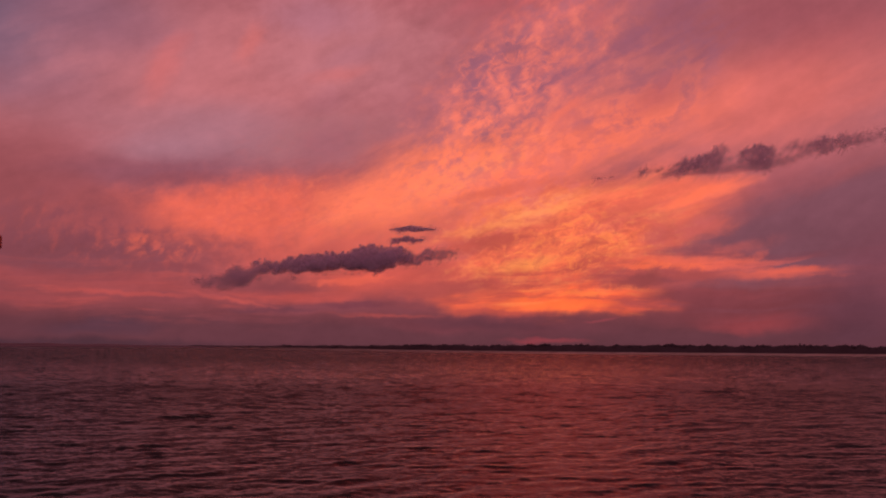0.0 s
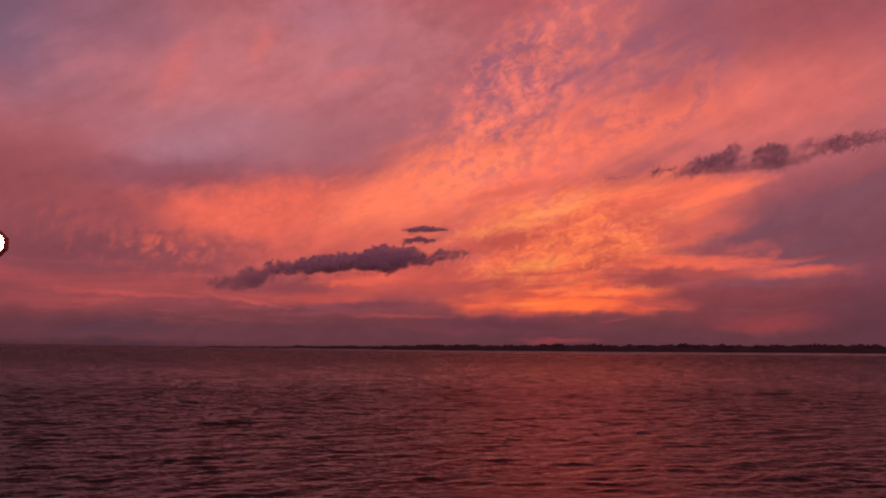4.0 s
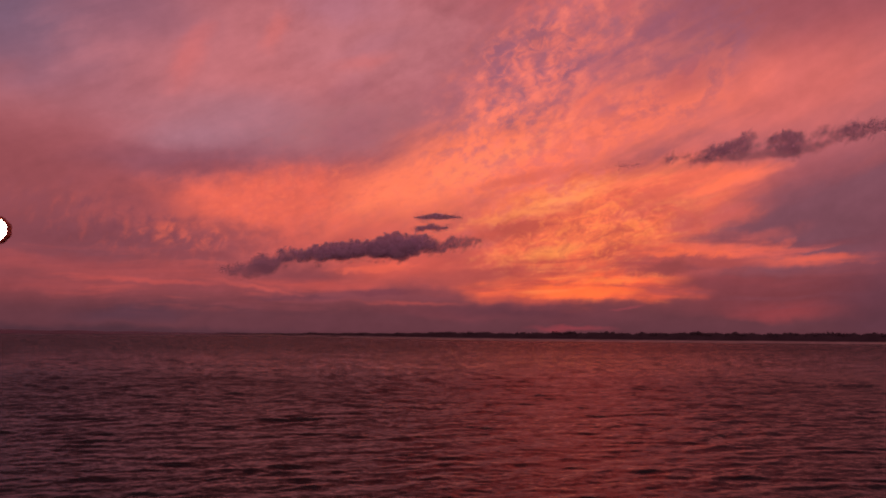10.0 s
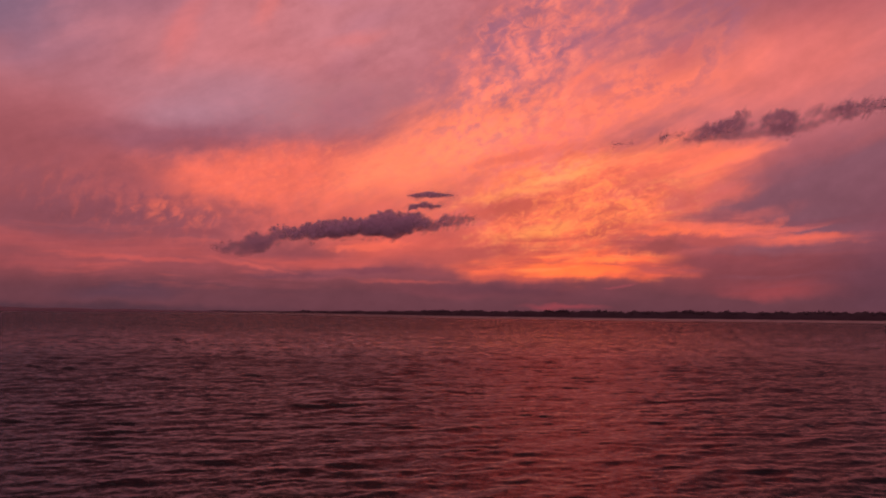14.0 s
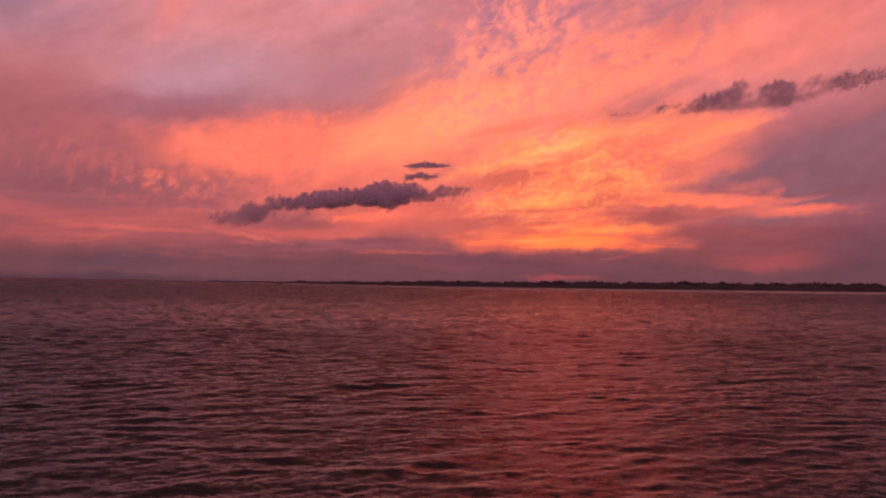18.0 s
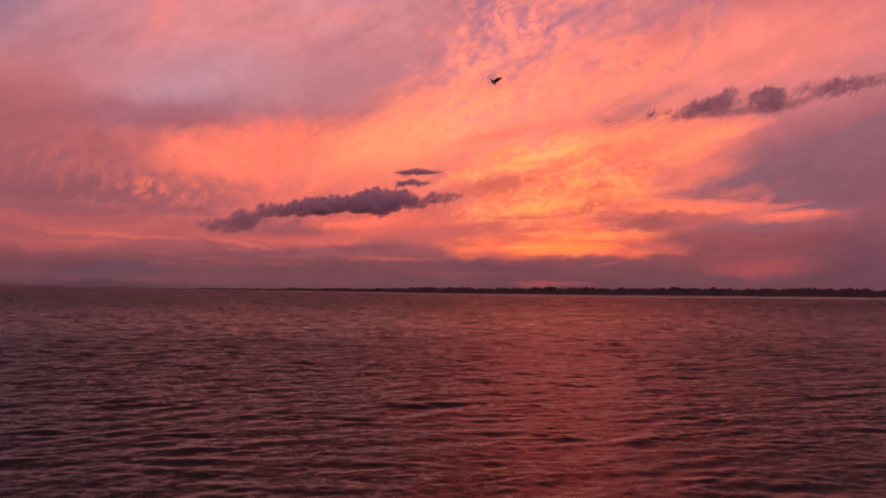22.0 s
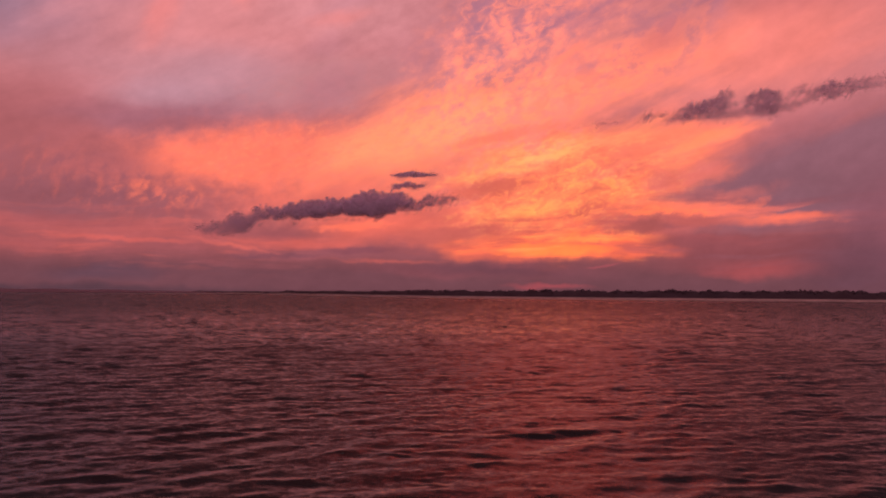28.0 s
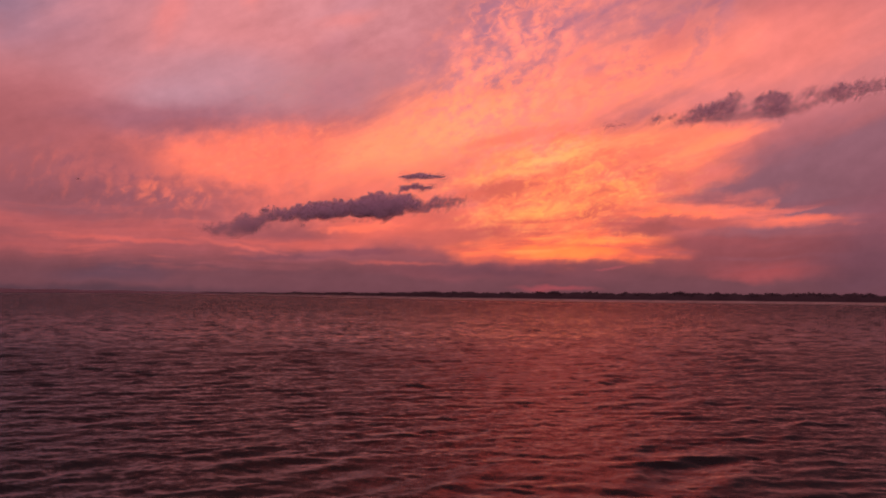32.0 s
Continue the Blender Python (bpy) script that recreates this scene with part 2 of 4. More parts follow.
flecks(-20.84, 6.41, 10.0, 2.3, -12, CURDS, 0.43, 0.74, (134, 72, 84), 0.38)
flecks(-18.97, 5.68, 9.0, 2.0, -14, CURDS, 0.50, 0.24, (206, 90, 82), 0.25)
flecks(7.44, 5.50, 9.0, 3.8, 8, RIPPLES, 0.43, 0.72, (196, 82, 72), 0.4)
flecks(7.78, 6.00, 11.0, 4.6, 10, SWEEP, 0.47, 0.64, (182, 80, 74), 0.4)
flecks(7.11, 6.18, 10.0, 4.6, 10, SWEEP, 0.48, 0.33, (255, 150, 90), 0.3)
flecks(7.44, 5.67, 9.0, 3.6, 8, RIPPLES, 0.47, 0.28, (255, 138, 84), 0.3)
flecks(-7.58, 9.02, 18.0, 6.0, 12, FINE, 0.45, 0.70, (176, 90, 94), 0.15)
flecks(6.42, 3.21, 9.5, 2.0, 0, STREAKS, 0.44, 0.66, (176, 74, 70), 0.8)
flecks(18.31, 3.85, 12.0, 3.4, 0, STREAKS, 0.46, 0.70, (124, 66, 78), 0.6)
flecks(-17.32, 3.11, 16.0, 2.6, -2, STREAKS, 0.46, 0.70, (140, 68, 76), 0.6)
flecks(-17.32, 3.11, 16.0, 2.2, -2, STREAKS, 0.46, 0.30, (200, 84, 79), 0.25)
flecks(6.78, 6.35, 10.0, 4.0, 8, CURLS, 0.46, 0.70, (196, 84, 74), 0.35)
flecks(6.78, 6.69, 10.0, 4.0, 8, CURLS, 0.46, 0.28, (255, 150, 92), 0.28)
flecks(-8.93, 8.31, 12.0, 2.6, 6, CURLS, 0.48, 0.72, (190, 88, 86), 0.2)
flecks(-8.93, 8.31, 10.0, 2.2, 6, CURLS, 0.46, 0.28, (248, 122, 92), 0.2)
flecks(7.75, 2.84, 7.0, 1.1, 0, STREAKS, 0.48, 0.30, (255, 132, 78), 0.8)
# mauve veils high up
layer(-20.19, 18.26, 6.81, 2.56, -8, (138, 88, 106), 0.6, 0.9, RAYS, 0.25, NEAR)
layer(-7.67, 19.42, 4.77, 1.87, 0, (170, 108, 126), 0.6, 0.9, PUFFS, 0.3, NEAR)
layer(-5.21, 17.42, 4.09, 1.09, 18, (170, 106, 122), 0.4, 0.9, RAYS, 0.4, NEAR)
layer(-6.84, 12.08, 3.41, 1.64, 25, (156, 90, 104), 0.55, 0.9, PUFFS, 0.4, NEAR)
layer(-7.06, 14.57, 2.39, 1.02, 15, (160, 94, 108), 0.4, 0.9, PUFFS, 0.4, NEAR)
layer(-16.45, 11.41, 4.77, 1.16, 2, (164, 112, 128), 0.55, 0.9, BANDS, 0.2, NEAR)
layer(-15.43, 9.64, 4.77, 0.68, 3, (138, 74, 86), 0.65, 0.9, BANDS, 0.3, NEAR)
# warm streaks through them
layer(-16.62, 15.96, 1.23, 3.07, -28, (206, 104, 104), 0.5, 0.9, RAYS, 0.5, NEAR)
layer(-11.56, 17.77, 1.02, 1.87, -25, (208, 106, 104), 0.5, 0.9, PUFFS, 0.5, NEAR)
layer(-5.88, 16.26, 3.07, 0.75, 10, (206, 106, 106), 0.4, 0.9, RAYS, 0.5, NEAR)
# purple streaks beside the plume
layer(13.79, 19.22, 5.11, 2.04, 30, (144, 82, 100), 0.55, 0.9, RAYS, 0.4, NEAR)
layer(13.04, 14.73, 3.07, 1.43, 35, (180, 88, 94), 0.6, 0.9, RAYS, 0.5, NEAR)
layer(11.43, 17.97, 1.87, 0.75, 32, (146, 86, 106), 0.65, 0.8, CURL2, 0.5, NEAR)
layer(9.76, 19.4, 1.36, 1.02, 40, (196, 98, 102), 0.5, 0.8, CURL2, 0.5, NEAR)
layer(2.13, 16.43, 1.57, 1.36, 50, (148, 90, 110), 0.65, 0.8, CURL2, 0.6, NEAR)
layer(4.39, 17.91, 1.57, 0.89, 40, (150, 90, 108), 0.65, 0.8, CURL2, 0.6, NEAR)
layer(6.46, 15.7, 2.39, 0.41, 24, (146, 88, 110), 0.75, 0.8, CURL2, 0.3, NEAR)
layer(2.89, 14.5, 1.43, 0.48, 20, (166, 98, 110), 0.6, 0.8, CURL2, 0.5, NEAR)
layer(-1.0, 13.87, 1.70, 1.70, 40, (160, 92, 104), 0.5, 0.9, CURL2, 0.6, NEAR)
layer(7.34, 18.22, 2.04, 0.48, 35, (168, 94, 106), 0.5, 0.8, CURL2, 0.5, NEAR)
layer(6.12, 16.37, 1.02, 0.34, 25, (238, 116, 102), 0.6, 0.8, CURL2, 0.3, NEAR)
layer(1.09, 13.88, 0.48, 1.36, -28, (240, 118, 100), 0.55, 0.8, CURL2, 0.4, NEAR)
layer(7.65, 14.12, 2.04, 0.48, 38, (240, 112, 92), 0.5, 0.8, CURL2, 0.5, NEAR)
# shaded places in the glow
layer(3.34, 6.33, 3.24, 0.75, 12, (184, 80, 70), 0.8, 0.75, CURL2, 0.5, NEAR)
layer(0.77, 5.72, 2.04, 0.48, 14, (196, 86, 74), 0.7, 0.8, CURL2, 0.5, NEAR)
layer(3.85, 9.42, 4.09, 0.48, 12, (206, 94, 82), 0.65, 0.8, CURL2, 0.5, NEAR)
layer(8.57, 4.95, 1.77, 0.61, 18, (182, 80, 70), 0.6, 0.95, CURL2, 0.8, NEAR)
layer(6.74, 7.33, 2.39, 0.61, 8, (208, 94, 78), 0.55, 0.8, CURL2, 0.5, NEAR)
layer(6.16, 6.32, 1.23, 0.55, 10, (192, 86, 72), 0.6, 0.8, CURL2, 0.5, NEAR)
layer(10.94, 8.14, 3.41, 0.82, 12, (210, 96, 82), 0.6, 0.8, CURL2, 0.5, NEAR)
layer(13.22, 6.99, 2.04, 1.36, 35, (190, 90, 86), 0.5, 0.9, CURL2, 0.5, NEAR)
layer(3.84, 3.38, 2.04, 0.34, 2, (190, 84, 72), 0.6, 0.8, BANDS, 0.6, NEAR)
layer(0.1, 3.47, 4.43, 0.61, 2, (168, 76, 74), 0.65, 0.8, BANDS, 0.5, NEAR)
layer(11.87, 3.92, 2.45, 0.61, 4, (146, 68, 70), 0.9, 0.75, CURL2, 0.5, NEAR)
layer(14.94, 4.25, 3.07, 0.55, -5, (164, 74, 74), 0.75, 0.8, CURL2, 0.5, NEAR)
layer(16.02, 3.02, 5.79, 0.75, 0, (124, 60, 68), 0.85, 0.8, BANDS, 0.4, NEAR)
layer(21.62, 6.25, 6.47, 1.70, 4, (112, 66, 78), 0.5, 0.9, BANDS, 0.3, NEAR)
# its brightest places
layer(5.38, 4.97, 2.39, 0.55, 8, (255, 150, 84), 0.65, 0.8, CURL2, 0.9, NEAR)
layer(6.07, 8.08, 3.07, 0.31, 12, (255, 146, 92), 0.65, 0.8, CURL2, 0.6, NEAR)
layer(4.36, 7.38, 2.39, 0.24, 4, (255, 144, 90), 0.55, 0.8, CURL2, 0.6, NEAR)
layer(6.71, 2.53, 4.43, 0.51, 0, (255, 112, 62), 0.85, 0.75, STREAKS, 0.7, NEAR)
layer(8.56, 3.2, 2.39, 0.31, 0, (255, 126, 70), 0.6, 0.8, CURL2, 0.7, NEAR)
layer(13.18, 4.8, 3.75, 0.34, -3, (252, 110, 76), 0.65, 0.9, CURL2, 0.8, NEAR)
layer(20.06, 4.29, 4.26, 0.41, -1, (234, 98, 76), 0.6, 0.95, STREAKS, 0.9, NEAR)
layer(17.64, 5.08, 2.56, 0.27, 14, (220, 94, 78), 0.35, 0.95, CURL2, 0.8, NEAR)
layer(15.04, 8.85, 3.75, 0.44, 20, (252, 116, 86), 0.85, 0.8, RAYS, 0.4, NEAR)
layer(10.29, 9.06, 3.07, 0.48, 8, (255, 120, 88), 0.5, 0.8, RAYS, 0.5, NEAR)
layer(-5.01, 3.94, 3.75, 0.37, 4, (234, 100, 80), 0.6, 0.8, CURL2, 0.6, NEAR)
# low streaks
layer(-4.82, 2.48, 2.73, 0.31, 2, (118, 60, 72), 0.8, 0.8, STREAKS, 0.5, NEAR)
layer(-10.17, 2.09, 3.75, 0.24, 1, (108, 58, 70), 0.8, 0.8, STREAKS, 0.4, NEAR)
layer(-12.15, 2.63, 2.90, 0.16, -9, (208, 88, 78), 0.34, 0.95, BANDS, 0.2, NEAR)
layer(-19.27, 3.05, 6.47, 0.24, -2, (192, 80, 76), 0.5, 0.9, STREAKS, 0.5, NEAR)
layer(-2.95, 1.85, 4.43, 0.20, -1, (196, 82, 76), 0.45, 0.9, STREAKS, 0.5, NEAR)
layer(3.16, 1.28, 6.81, 0.55, -2, (86, 50, 62), 0.6, 0.9, BANDS, 0.4, NEAR)
layer(9.53, 1.63, 1.36, 0.14, 8, (150, 66, 76), 0.6, 0.8, CURL2, 0.6, NEAR)
layer(6.36, 0.41, 3.40, 0.24, 0, (166, 64, 74), 0.5, 0.9, BANDS, 0.2, NEAR)
layer(-19.27, 6.94, 4.77, 1.43, -6, (136, 71, 82), 0.6, 0.9, PUFFS, 0.4, NEAR)
layer(23.79, 1.66, 5.11, 2.90, 0, (88, 52, 66), 0.7, 0.9, BANDS, 0.3, NEAR)
# curdled cloud in the glow and to its side
flecks(7.58, 5.91, 6.47, 2.56, 8, CURL2, 0.5, 0.66, (188, 82, 72), 0.55)
flecks(7.24, 5.91, 5.79, 2.56, 8, CURL2, 0.5, 0.34, (255, 138, 78), 0.5)
flecks(3.87, 15.69, 5.79, 3.75, 38, CURL2, 0.52, 0.72, (148, 88, 108), 0.4)
flecks(3.87, 15.36, 5.79, 3.75, 38, CURL2, 0.48, 0.3, (246, 120, 102), 0.4)
flecks(-16.73, 5.59, 2.90, 1.16, -8, PUFFS, 0.52, 0.34, (236, 106, 86), 0.5)
flecks(-20.01, 6.49, 4.43, 1.09, -8, CURDS, 0.5, 0.68, (132, 70, 82), 0.6)
flecks(-9.15, 8.82, 5.11, 1.19, 8, PUFFS, 0.5, 0.34, (252, 118, 92), 0.5)
flecks(3.87, 15.36, 6.47, 4.09, 38, KNOBS, 0.34, 0.72, (150, 90, 110), 0.42)
flecks(3.52, 14.37, 5.79, 3.75, 38, KNOBS, 0.34, 0.06, (246, 120, 102), 0.32)
flecks(7.63, 12.3, 5.11, 2.04, 20, KNOBS, 0.36, 0.7, (206, 100, 92), 0.4)
flecks(-18.46, 6.01, 5.11, 1.43, -8, CURD_KNOBS, 0.32, 0.7, (128, 68, 80), 0.45)
flecks(-17.2, 5.63, 4.09, 1.23, -8, CURD_KNOBS, 0.34, 0.05, (226, 100, 85), 0.35)
flecks(-10.82, 8.77, 4.77, 1.23, 6, CURD_KNOBS, 0.36, 0.64, (204, 92, 82), 0.4)
# thin and thick places in all of it
high = math_node("MULTIPLY_ADD", ABS_EL, 0.14, -0.4, clamp=True)
grain = math_node("ADD", math_node("MULTIPLY", RAYS, high), math_node("MULTIPLY", BANDS, math_node("SUBTRACT", 1.0, high)))
tone = math_node("MULTIPLY_ADD", math_node("SUBTRACT", grain, 0.5), 0.27, 1.03)
tone = math_node("ADD", tone, math_node("MULTIPLY", math_node("SUBTRACT", PUFFS, 0.5), 0.26))
tone = math_node("ADD", tone, math_node("MULTIPLY", math_node("SUBTRACT", FINE, 0.5), 0.11))


def sky_part(low, high):
    """The sky between two elevations: the layers that reach into it, one over the other."""
    global SKY
    SKY = ramp.outputs[0]
    for el, reach, lay in PAINT:
        if el + reach + 0.9 > low and el - reach - 0.9 < high:
            lay()
    toned = node("ShaderNodeVectorMath", operation="SCALE")
    wt.links.new(SKY, toned.inputs[0]), wt.links.new(tone, toned.inputs["Scale"])
    bg = node("ShaderNodeBackground")
    wt.links.new(toned.outputs[0], bg.inputs[0])
    return bg.outputs[0]


SPLIT = 7.2
both = node("ShaderNodeMixShader")
wt.links.new(math_node("MULTIPLY_ADD", math_node("SUBTRACT", ABS_EL, SPLIT), 2.0, 0.5, clamp=True), both.inputs[0])
wt.links.new(sky_part(-90.0, SPLIT + 0.25), both.inputs[1])
wt.links.new(sky_part(SPLIT - 0.25, 90.0), both.inputs[2])
wt.links.new(both.outputs[0], node("ShaderNodeOutputWorld").inputs[0])

# stops: the clip's camera opens up as it tilts down
EXPOSURES = [(0, 0.07, 6640, 8), (9, 0.07, 6640, 8), (12, 0.14, 6510, 5), (14, 0.30, 6290, 0), (16, 0.50, 6160, -6), (18, 0.63, 6040, -15), (32, 0.63, 6040, -15)]
walk(cam, [(t, look(eye_at(t), Vector(eye_at(t)) + aim(yaw, tilt), lean)) for t, yaw, tilt, lean in PATH], EXPOSURES)


# ---- materials ----
def material(name, base, rough=0.8, metal=0.0, vary=0.25, scale=2.0, bump=0.0, bump_scale=20.0, coords="Object"):
    """A surface with a mottled base colour and a fine relief."""
    m = bpy.data.materials.new(name)
    m.use_nodes = True
    t = m.node_tree
    b = t.nodes["Principled BSDF"]
    b.inputs["Roughness"].default_value, b.inputs["Metallic"].default_value = rough, metal
    tex, co = t.nodes.new("ShaderNodeTexNoise"), t.nodes.new("ShaderNodeTexCoord")
    tex.inputs["Scale"].default_value, tex.inputs["Detail"].default_value = scale, 5
    t.links.new(co.outputs[coords], tex.inputs["Vector"])
    cr = t.nodes.new("ShaderNodeValToRGB")
    cr.color_ramp.elements[0].position, cr.color_ramp.elements[1].position = 0.3, 0.7
    cr.color_ramp.elements[0].color = (*[c * (1 - vary) for c in base], 1)
    cr.color_ramp.elements[1].color = (*[min(1, c * (1 + vary)) for c in base], 1)
    t.links.new(tex.outputs["Fac"], cr.inputs[0])
    t.links.new(cr.outputs[0], b.inputs["Base Color"])
    if bump:
        n2, bp = t.nodes.new("ShaderNodeTexNoise"), t.nodes.new("ShaderNodeBump")
        n2.inputs["Scale"].default_value, n2.inputs["Detail"].default_value = bump_scale, 4
        t.links.new(co.outputs[coords], n2.inputs["Vector"])
        bp.inputs["Strength"].default_value = bump
        t.links.new(n2.outputs["Fac"], bp.inputs["Height"]), t.links.new(bp.outputs[0], b.inputs["Normal"])
    return m


scene.cycles.transparent_max_bounces = 96


# ripple size in metres, tilt near by and far out, turn, stretch
RIPPLE_SIZES = ((5.0, 0.0, 0.3, 0.5, 0.8), (2.4, 0.0, 0.6, 0.5, 0.85), (1.1, 0.08, 0.9, 0.5, 0.85), (0.5, 0.21, 0.7, 0.3, 0.8), (0.22, 0.26, 0.45, 0.45, 0.85), (0.09, 0.2, 0.3, 0.2, 0.9))
# normals lean towards the viewer, more with distance, to darken reflections
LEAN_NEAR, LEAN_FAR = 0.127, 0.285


def water_material():
    """Dark turbid sea water. Ripples of several sizes, in metres, tilt its surface; gusts make them rougher in patches."""
    m = bpy.data.materials.new("sea_water")
    m.use_nodes = True
    t = m.node_tree
    b = t.nodes["Principled BSDF"]
    b.inputs["Base Color"].default_value = (0.020, 0.019, 0.021, 1)
    b.inputs["Roughness"].default_value = 0.22
    b.inputs["IOR"].default_value = 1.333
    co, geo = t.nodes.new("ShaderNodeTexCoord"), t.nodes.new("ShaderNodeNewGeometry")

    def vmath(op, a, v):
        n = t.nodes.new("ShaderNodeVectorMath")
        n.operation = op
        t.links.new(a, n.inputs[0])
        if isinstance(v, tuple):
            n.inputs[1].default_value = v
        else:
            t.links.new(v, n.inputs[1])
        return n.outputs[0]

    def scaled(v, by):
        n = t.nodes.new("ShaderNodeVectorMath")
        n.operation = "SCALE"
        t.links.new(v, n.inputs[0]), t.links.new(by, n.inputs["Scale"])
        return n.outputs[0]

    def ranged(v, lo, hi, out_lo, out_hi, soft=True):
        n = t.nodes.new("ShaderNodeMapRange")
        if soft:
            n.interpolation_type = "SMOOTHSTEP"
        t.links.new(v, n.inputs[0])
        for k, x in ((1, lo), (2, hi), (3, out_lo), (4, out_hi)):
            n.inputs[k].default_value = x
        return n.outputs[0]

    def times(a, b_):
        n = t.nodes.new("ShaderNodeMath")
        n.operation = "MULTIPLY"
        t.links.new(a, n.inputs[0]), t.links.new(b_, n.inputs[1])
        return n.outputs[0]

    def ripple(size, turn, stretch, detail, rough=0.6):
        mp, n = t.nodes.new("ShaderNodeMapping"), t.nodes.new("ShaderNodeTexNoise")
        mp.inputs["Rotation"].default_value = (0, 0, turn)
        mp.inputs["Scale"].default_value = (stretch / size, 1.0 / size, 1.0 / size)
        n.inputs["Scale"].default_value, n.inputs["Detail"].default_value, n.inputs["Roughness"].default_value = 1.0, detail, rough
        t.links.new(co.outputs["Object"], mp.inputs["Vector"]), t.links.new(mp.outputs[0], n.inputs["Vector"])
        return n

    where = t.nodes.new("ShaderNodeSeparateXYZ")
    t.links.new(co.outputs["Object"], where.inputs[0])
    # far out, where the sheet is too coarse for the chop, the ripples take its share
    far = ranged(where.outputs[1], 140.0, 260.0, 0.0, 1.0)
    gust = ripple(16.0, 0.2, 0.5, 4.0).outputs["Fac"]
    rough_water = ranged(gust, 0.36, 0.64, 0.75, 1.25)
    tilt = geo.outputs["Normal"]
    for size, near, out, turn, stretch in RIPPLE_SIZES:
        c = vmath("SUBTRACT", ripple(size, turn, stretch, 1.0).outputs["Color"], (0.5, 0.5, 0.5))
        amount = times(ranged(far, 0.0, 1.0, near, out, False), rough_water)
        tilt = vmath("ADD", tilt, scaled(vmath("MULTIPLY", c, (0.7, 1.0, 0.0)), amount))
    # of far chop only faces turned this way are seen; this lean dims reflections
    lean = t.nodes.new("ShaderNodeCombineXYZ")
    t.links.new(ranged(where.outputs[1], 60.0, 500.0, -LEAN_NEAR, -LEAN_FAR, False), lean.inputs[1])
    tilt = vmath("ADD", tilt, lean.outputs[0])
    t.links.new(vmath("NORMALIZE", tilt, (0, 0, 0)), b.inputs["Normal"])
    return m


def cloud_material():
    """Grey vapour: thin sheets of it let the sky through, many together close up."""
    m = bpy.data.materials.new("cloud_vapour")
    m.use_nodes = True
    t = m.node_tree
    t.nodes.clear()
    out, mix = t.nodes.new("ShaderNodeOutputMaterial"), t.nodes.new("ShaderNodeMixShader")
    dif, clear = t.nodes.new("ShaderNodeBsdfDiffuse"), t.nodes.new("ShaderNodeBsdfTransparent")
    co, n, cr = t.nodes.new("ShaderNodeTexCoord"), t.nodes.new("ShaderNodeTexNoise"), t.nodes.new("ShaderNodeMapRange")
    dif.inputs[0].default_value = (0.97, 0.88, 0.98, 1)
    lit, through_it = t.nodes.new("ShaderNodeMixShader"), t.nodes.new("ShaderNodeBsdfTranslucent")
    through_it.inputs[0].default_value, lit.inputs[0].default_value = (0.97, 0.88, 0.98, 1), 0.5
    t.links.new(dif.outputs[0], lit.inputs[1]), t.links.new(through_it.outputs[0], lit.inputs[2])
    n.inputs["Scale"].default_value, n.inputs["Detail"].default_value = 0.03, 4
    for i, x in ((1, 0.3), (2, 0.65), (3, 0.62), (4, 0.95)):
        cr.inputs[i].default_value = x
    t.links.new(co.outputs["Object"], n.inputs["Vector"]), t.links.new(n.outputs["Fac"], cr.inputs[0])
    at, pw, mu = t.nodes.new("ShaderNodeAttribute"), t.nodes.new("ShaderNodeMath"), t.nodes.new("ShaderNodeMath")
    at.attribute_name, pw.operation, mu.operation = "thickness", "POWER", "MULTIPLY"
    pw.inputs[1].default_value = 2.6
    t.links.new(at.outputs["Fac"], pw.inputs[0]), t.links.new(pw.outputs[0], mu.inputs[0]), t.links.new(cr.outputs[0], mu.inputs[1])
    t.links.new(mu.outputs[0], mix.inputs[0])
    t.links.new(clear.outputs[0], mix.inputs[1]), t.links.new(lit.outputs[0], mix.inputs[2])
    t.links.new(mix.outputs[0], out.inputs[0])
    return m


WATER = water_material()
VAPOUR = cloud_material()
LEAVES = material("dark_foliage", (0.085, 0.068, 0.085), 0.95, vary=0.2, scale=0.05, bump=0.1, bump_scale=3)
BARK = material("bark", (0.09, 0.07, 0.055), 0.9, vary=0.3, scale=1.5)
SAND = material("pale_sand", (0.68, 0.62, 0.56), 0.9, vary=0.2, scale=0.05, bump=0.2, bump_scale=1)
SOIL = material("shore_grass", (0.06, 0.06, 0.04), 0.95, vary=0.3, scale=0.03)
# the haze of distance is mixed into the hill's base colour
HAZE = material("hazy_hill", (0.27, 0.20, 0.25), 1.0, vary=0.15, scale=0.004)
FEATHER = material("grey_brown_feathers", (0.06, 0.034, 0.03), 0.8, vary=0.25, scale=9)
FEATHER_DARK = material("dark_wing_tip_feathers", (0.04, 0.035, 0.035), 0.75, vary=0.25, scale=9)
HORN = material("yellow_horn", (0.4, 0.25, 0.06), 0.5, vary=0.1)
IRON = material("red_brown_painted_iron", (0.55, 0.09, 0.05), 0.45, 0.0, 0.2, 12, 0.15, 60)
POLE = material("grey_painted_steel", (0.12, 0.12, 0.12), 0.5, 0.3, 0.2, 8)


def glowing_glass():
    m = bpy.data.materials.new("lit_lantern_glass")
    m.use_nodes = True
    b = m.node_tree.nodes["Principled BSDF"]
    b.inputs["Base Color"].default_value = (0.9, 0.88, 0.82, 1)
    b.inputs["Roughness"].default_value = 0.3
    b.inputs["Emission Color"].default_value = (1.0, 0.93, 0.82, 1)
    b.inputs["Emission Strength"].default_value = 6.0
    return m


GLOW = glowing_glass()


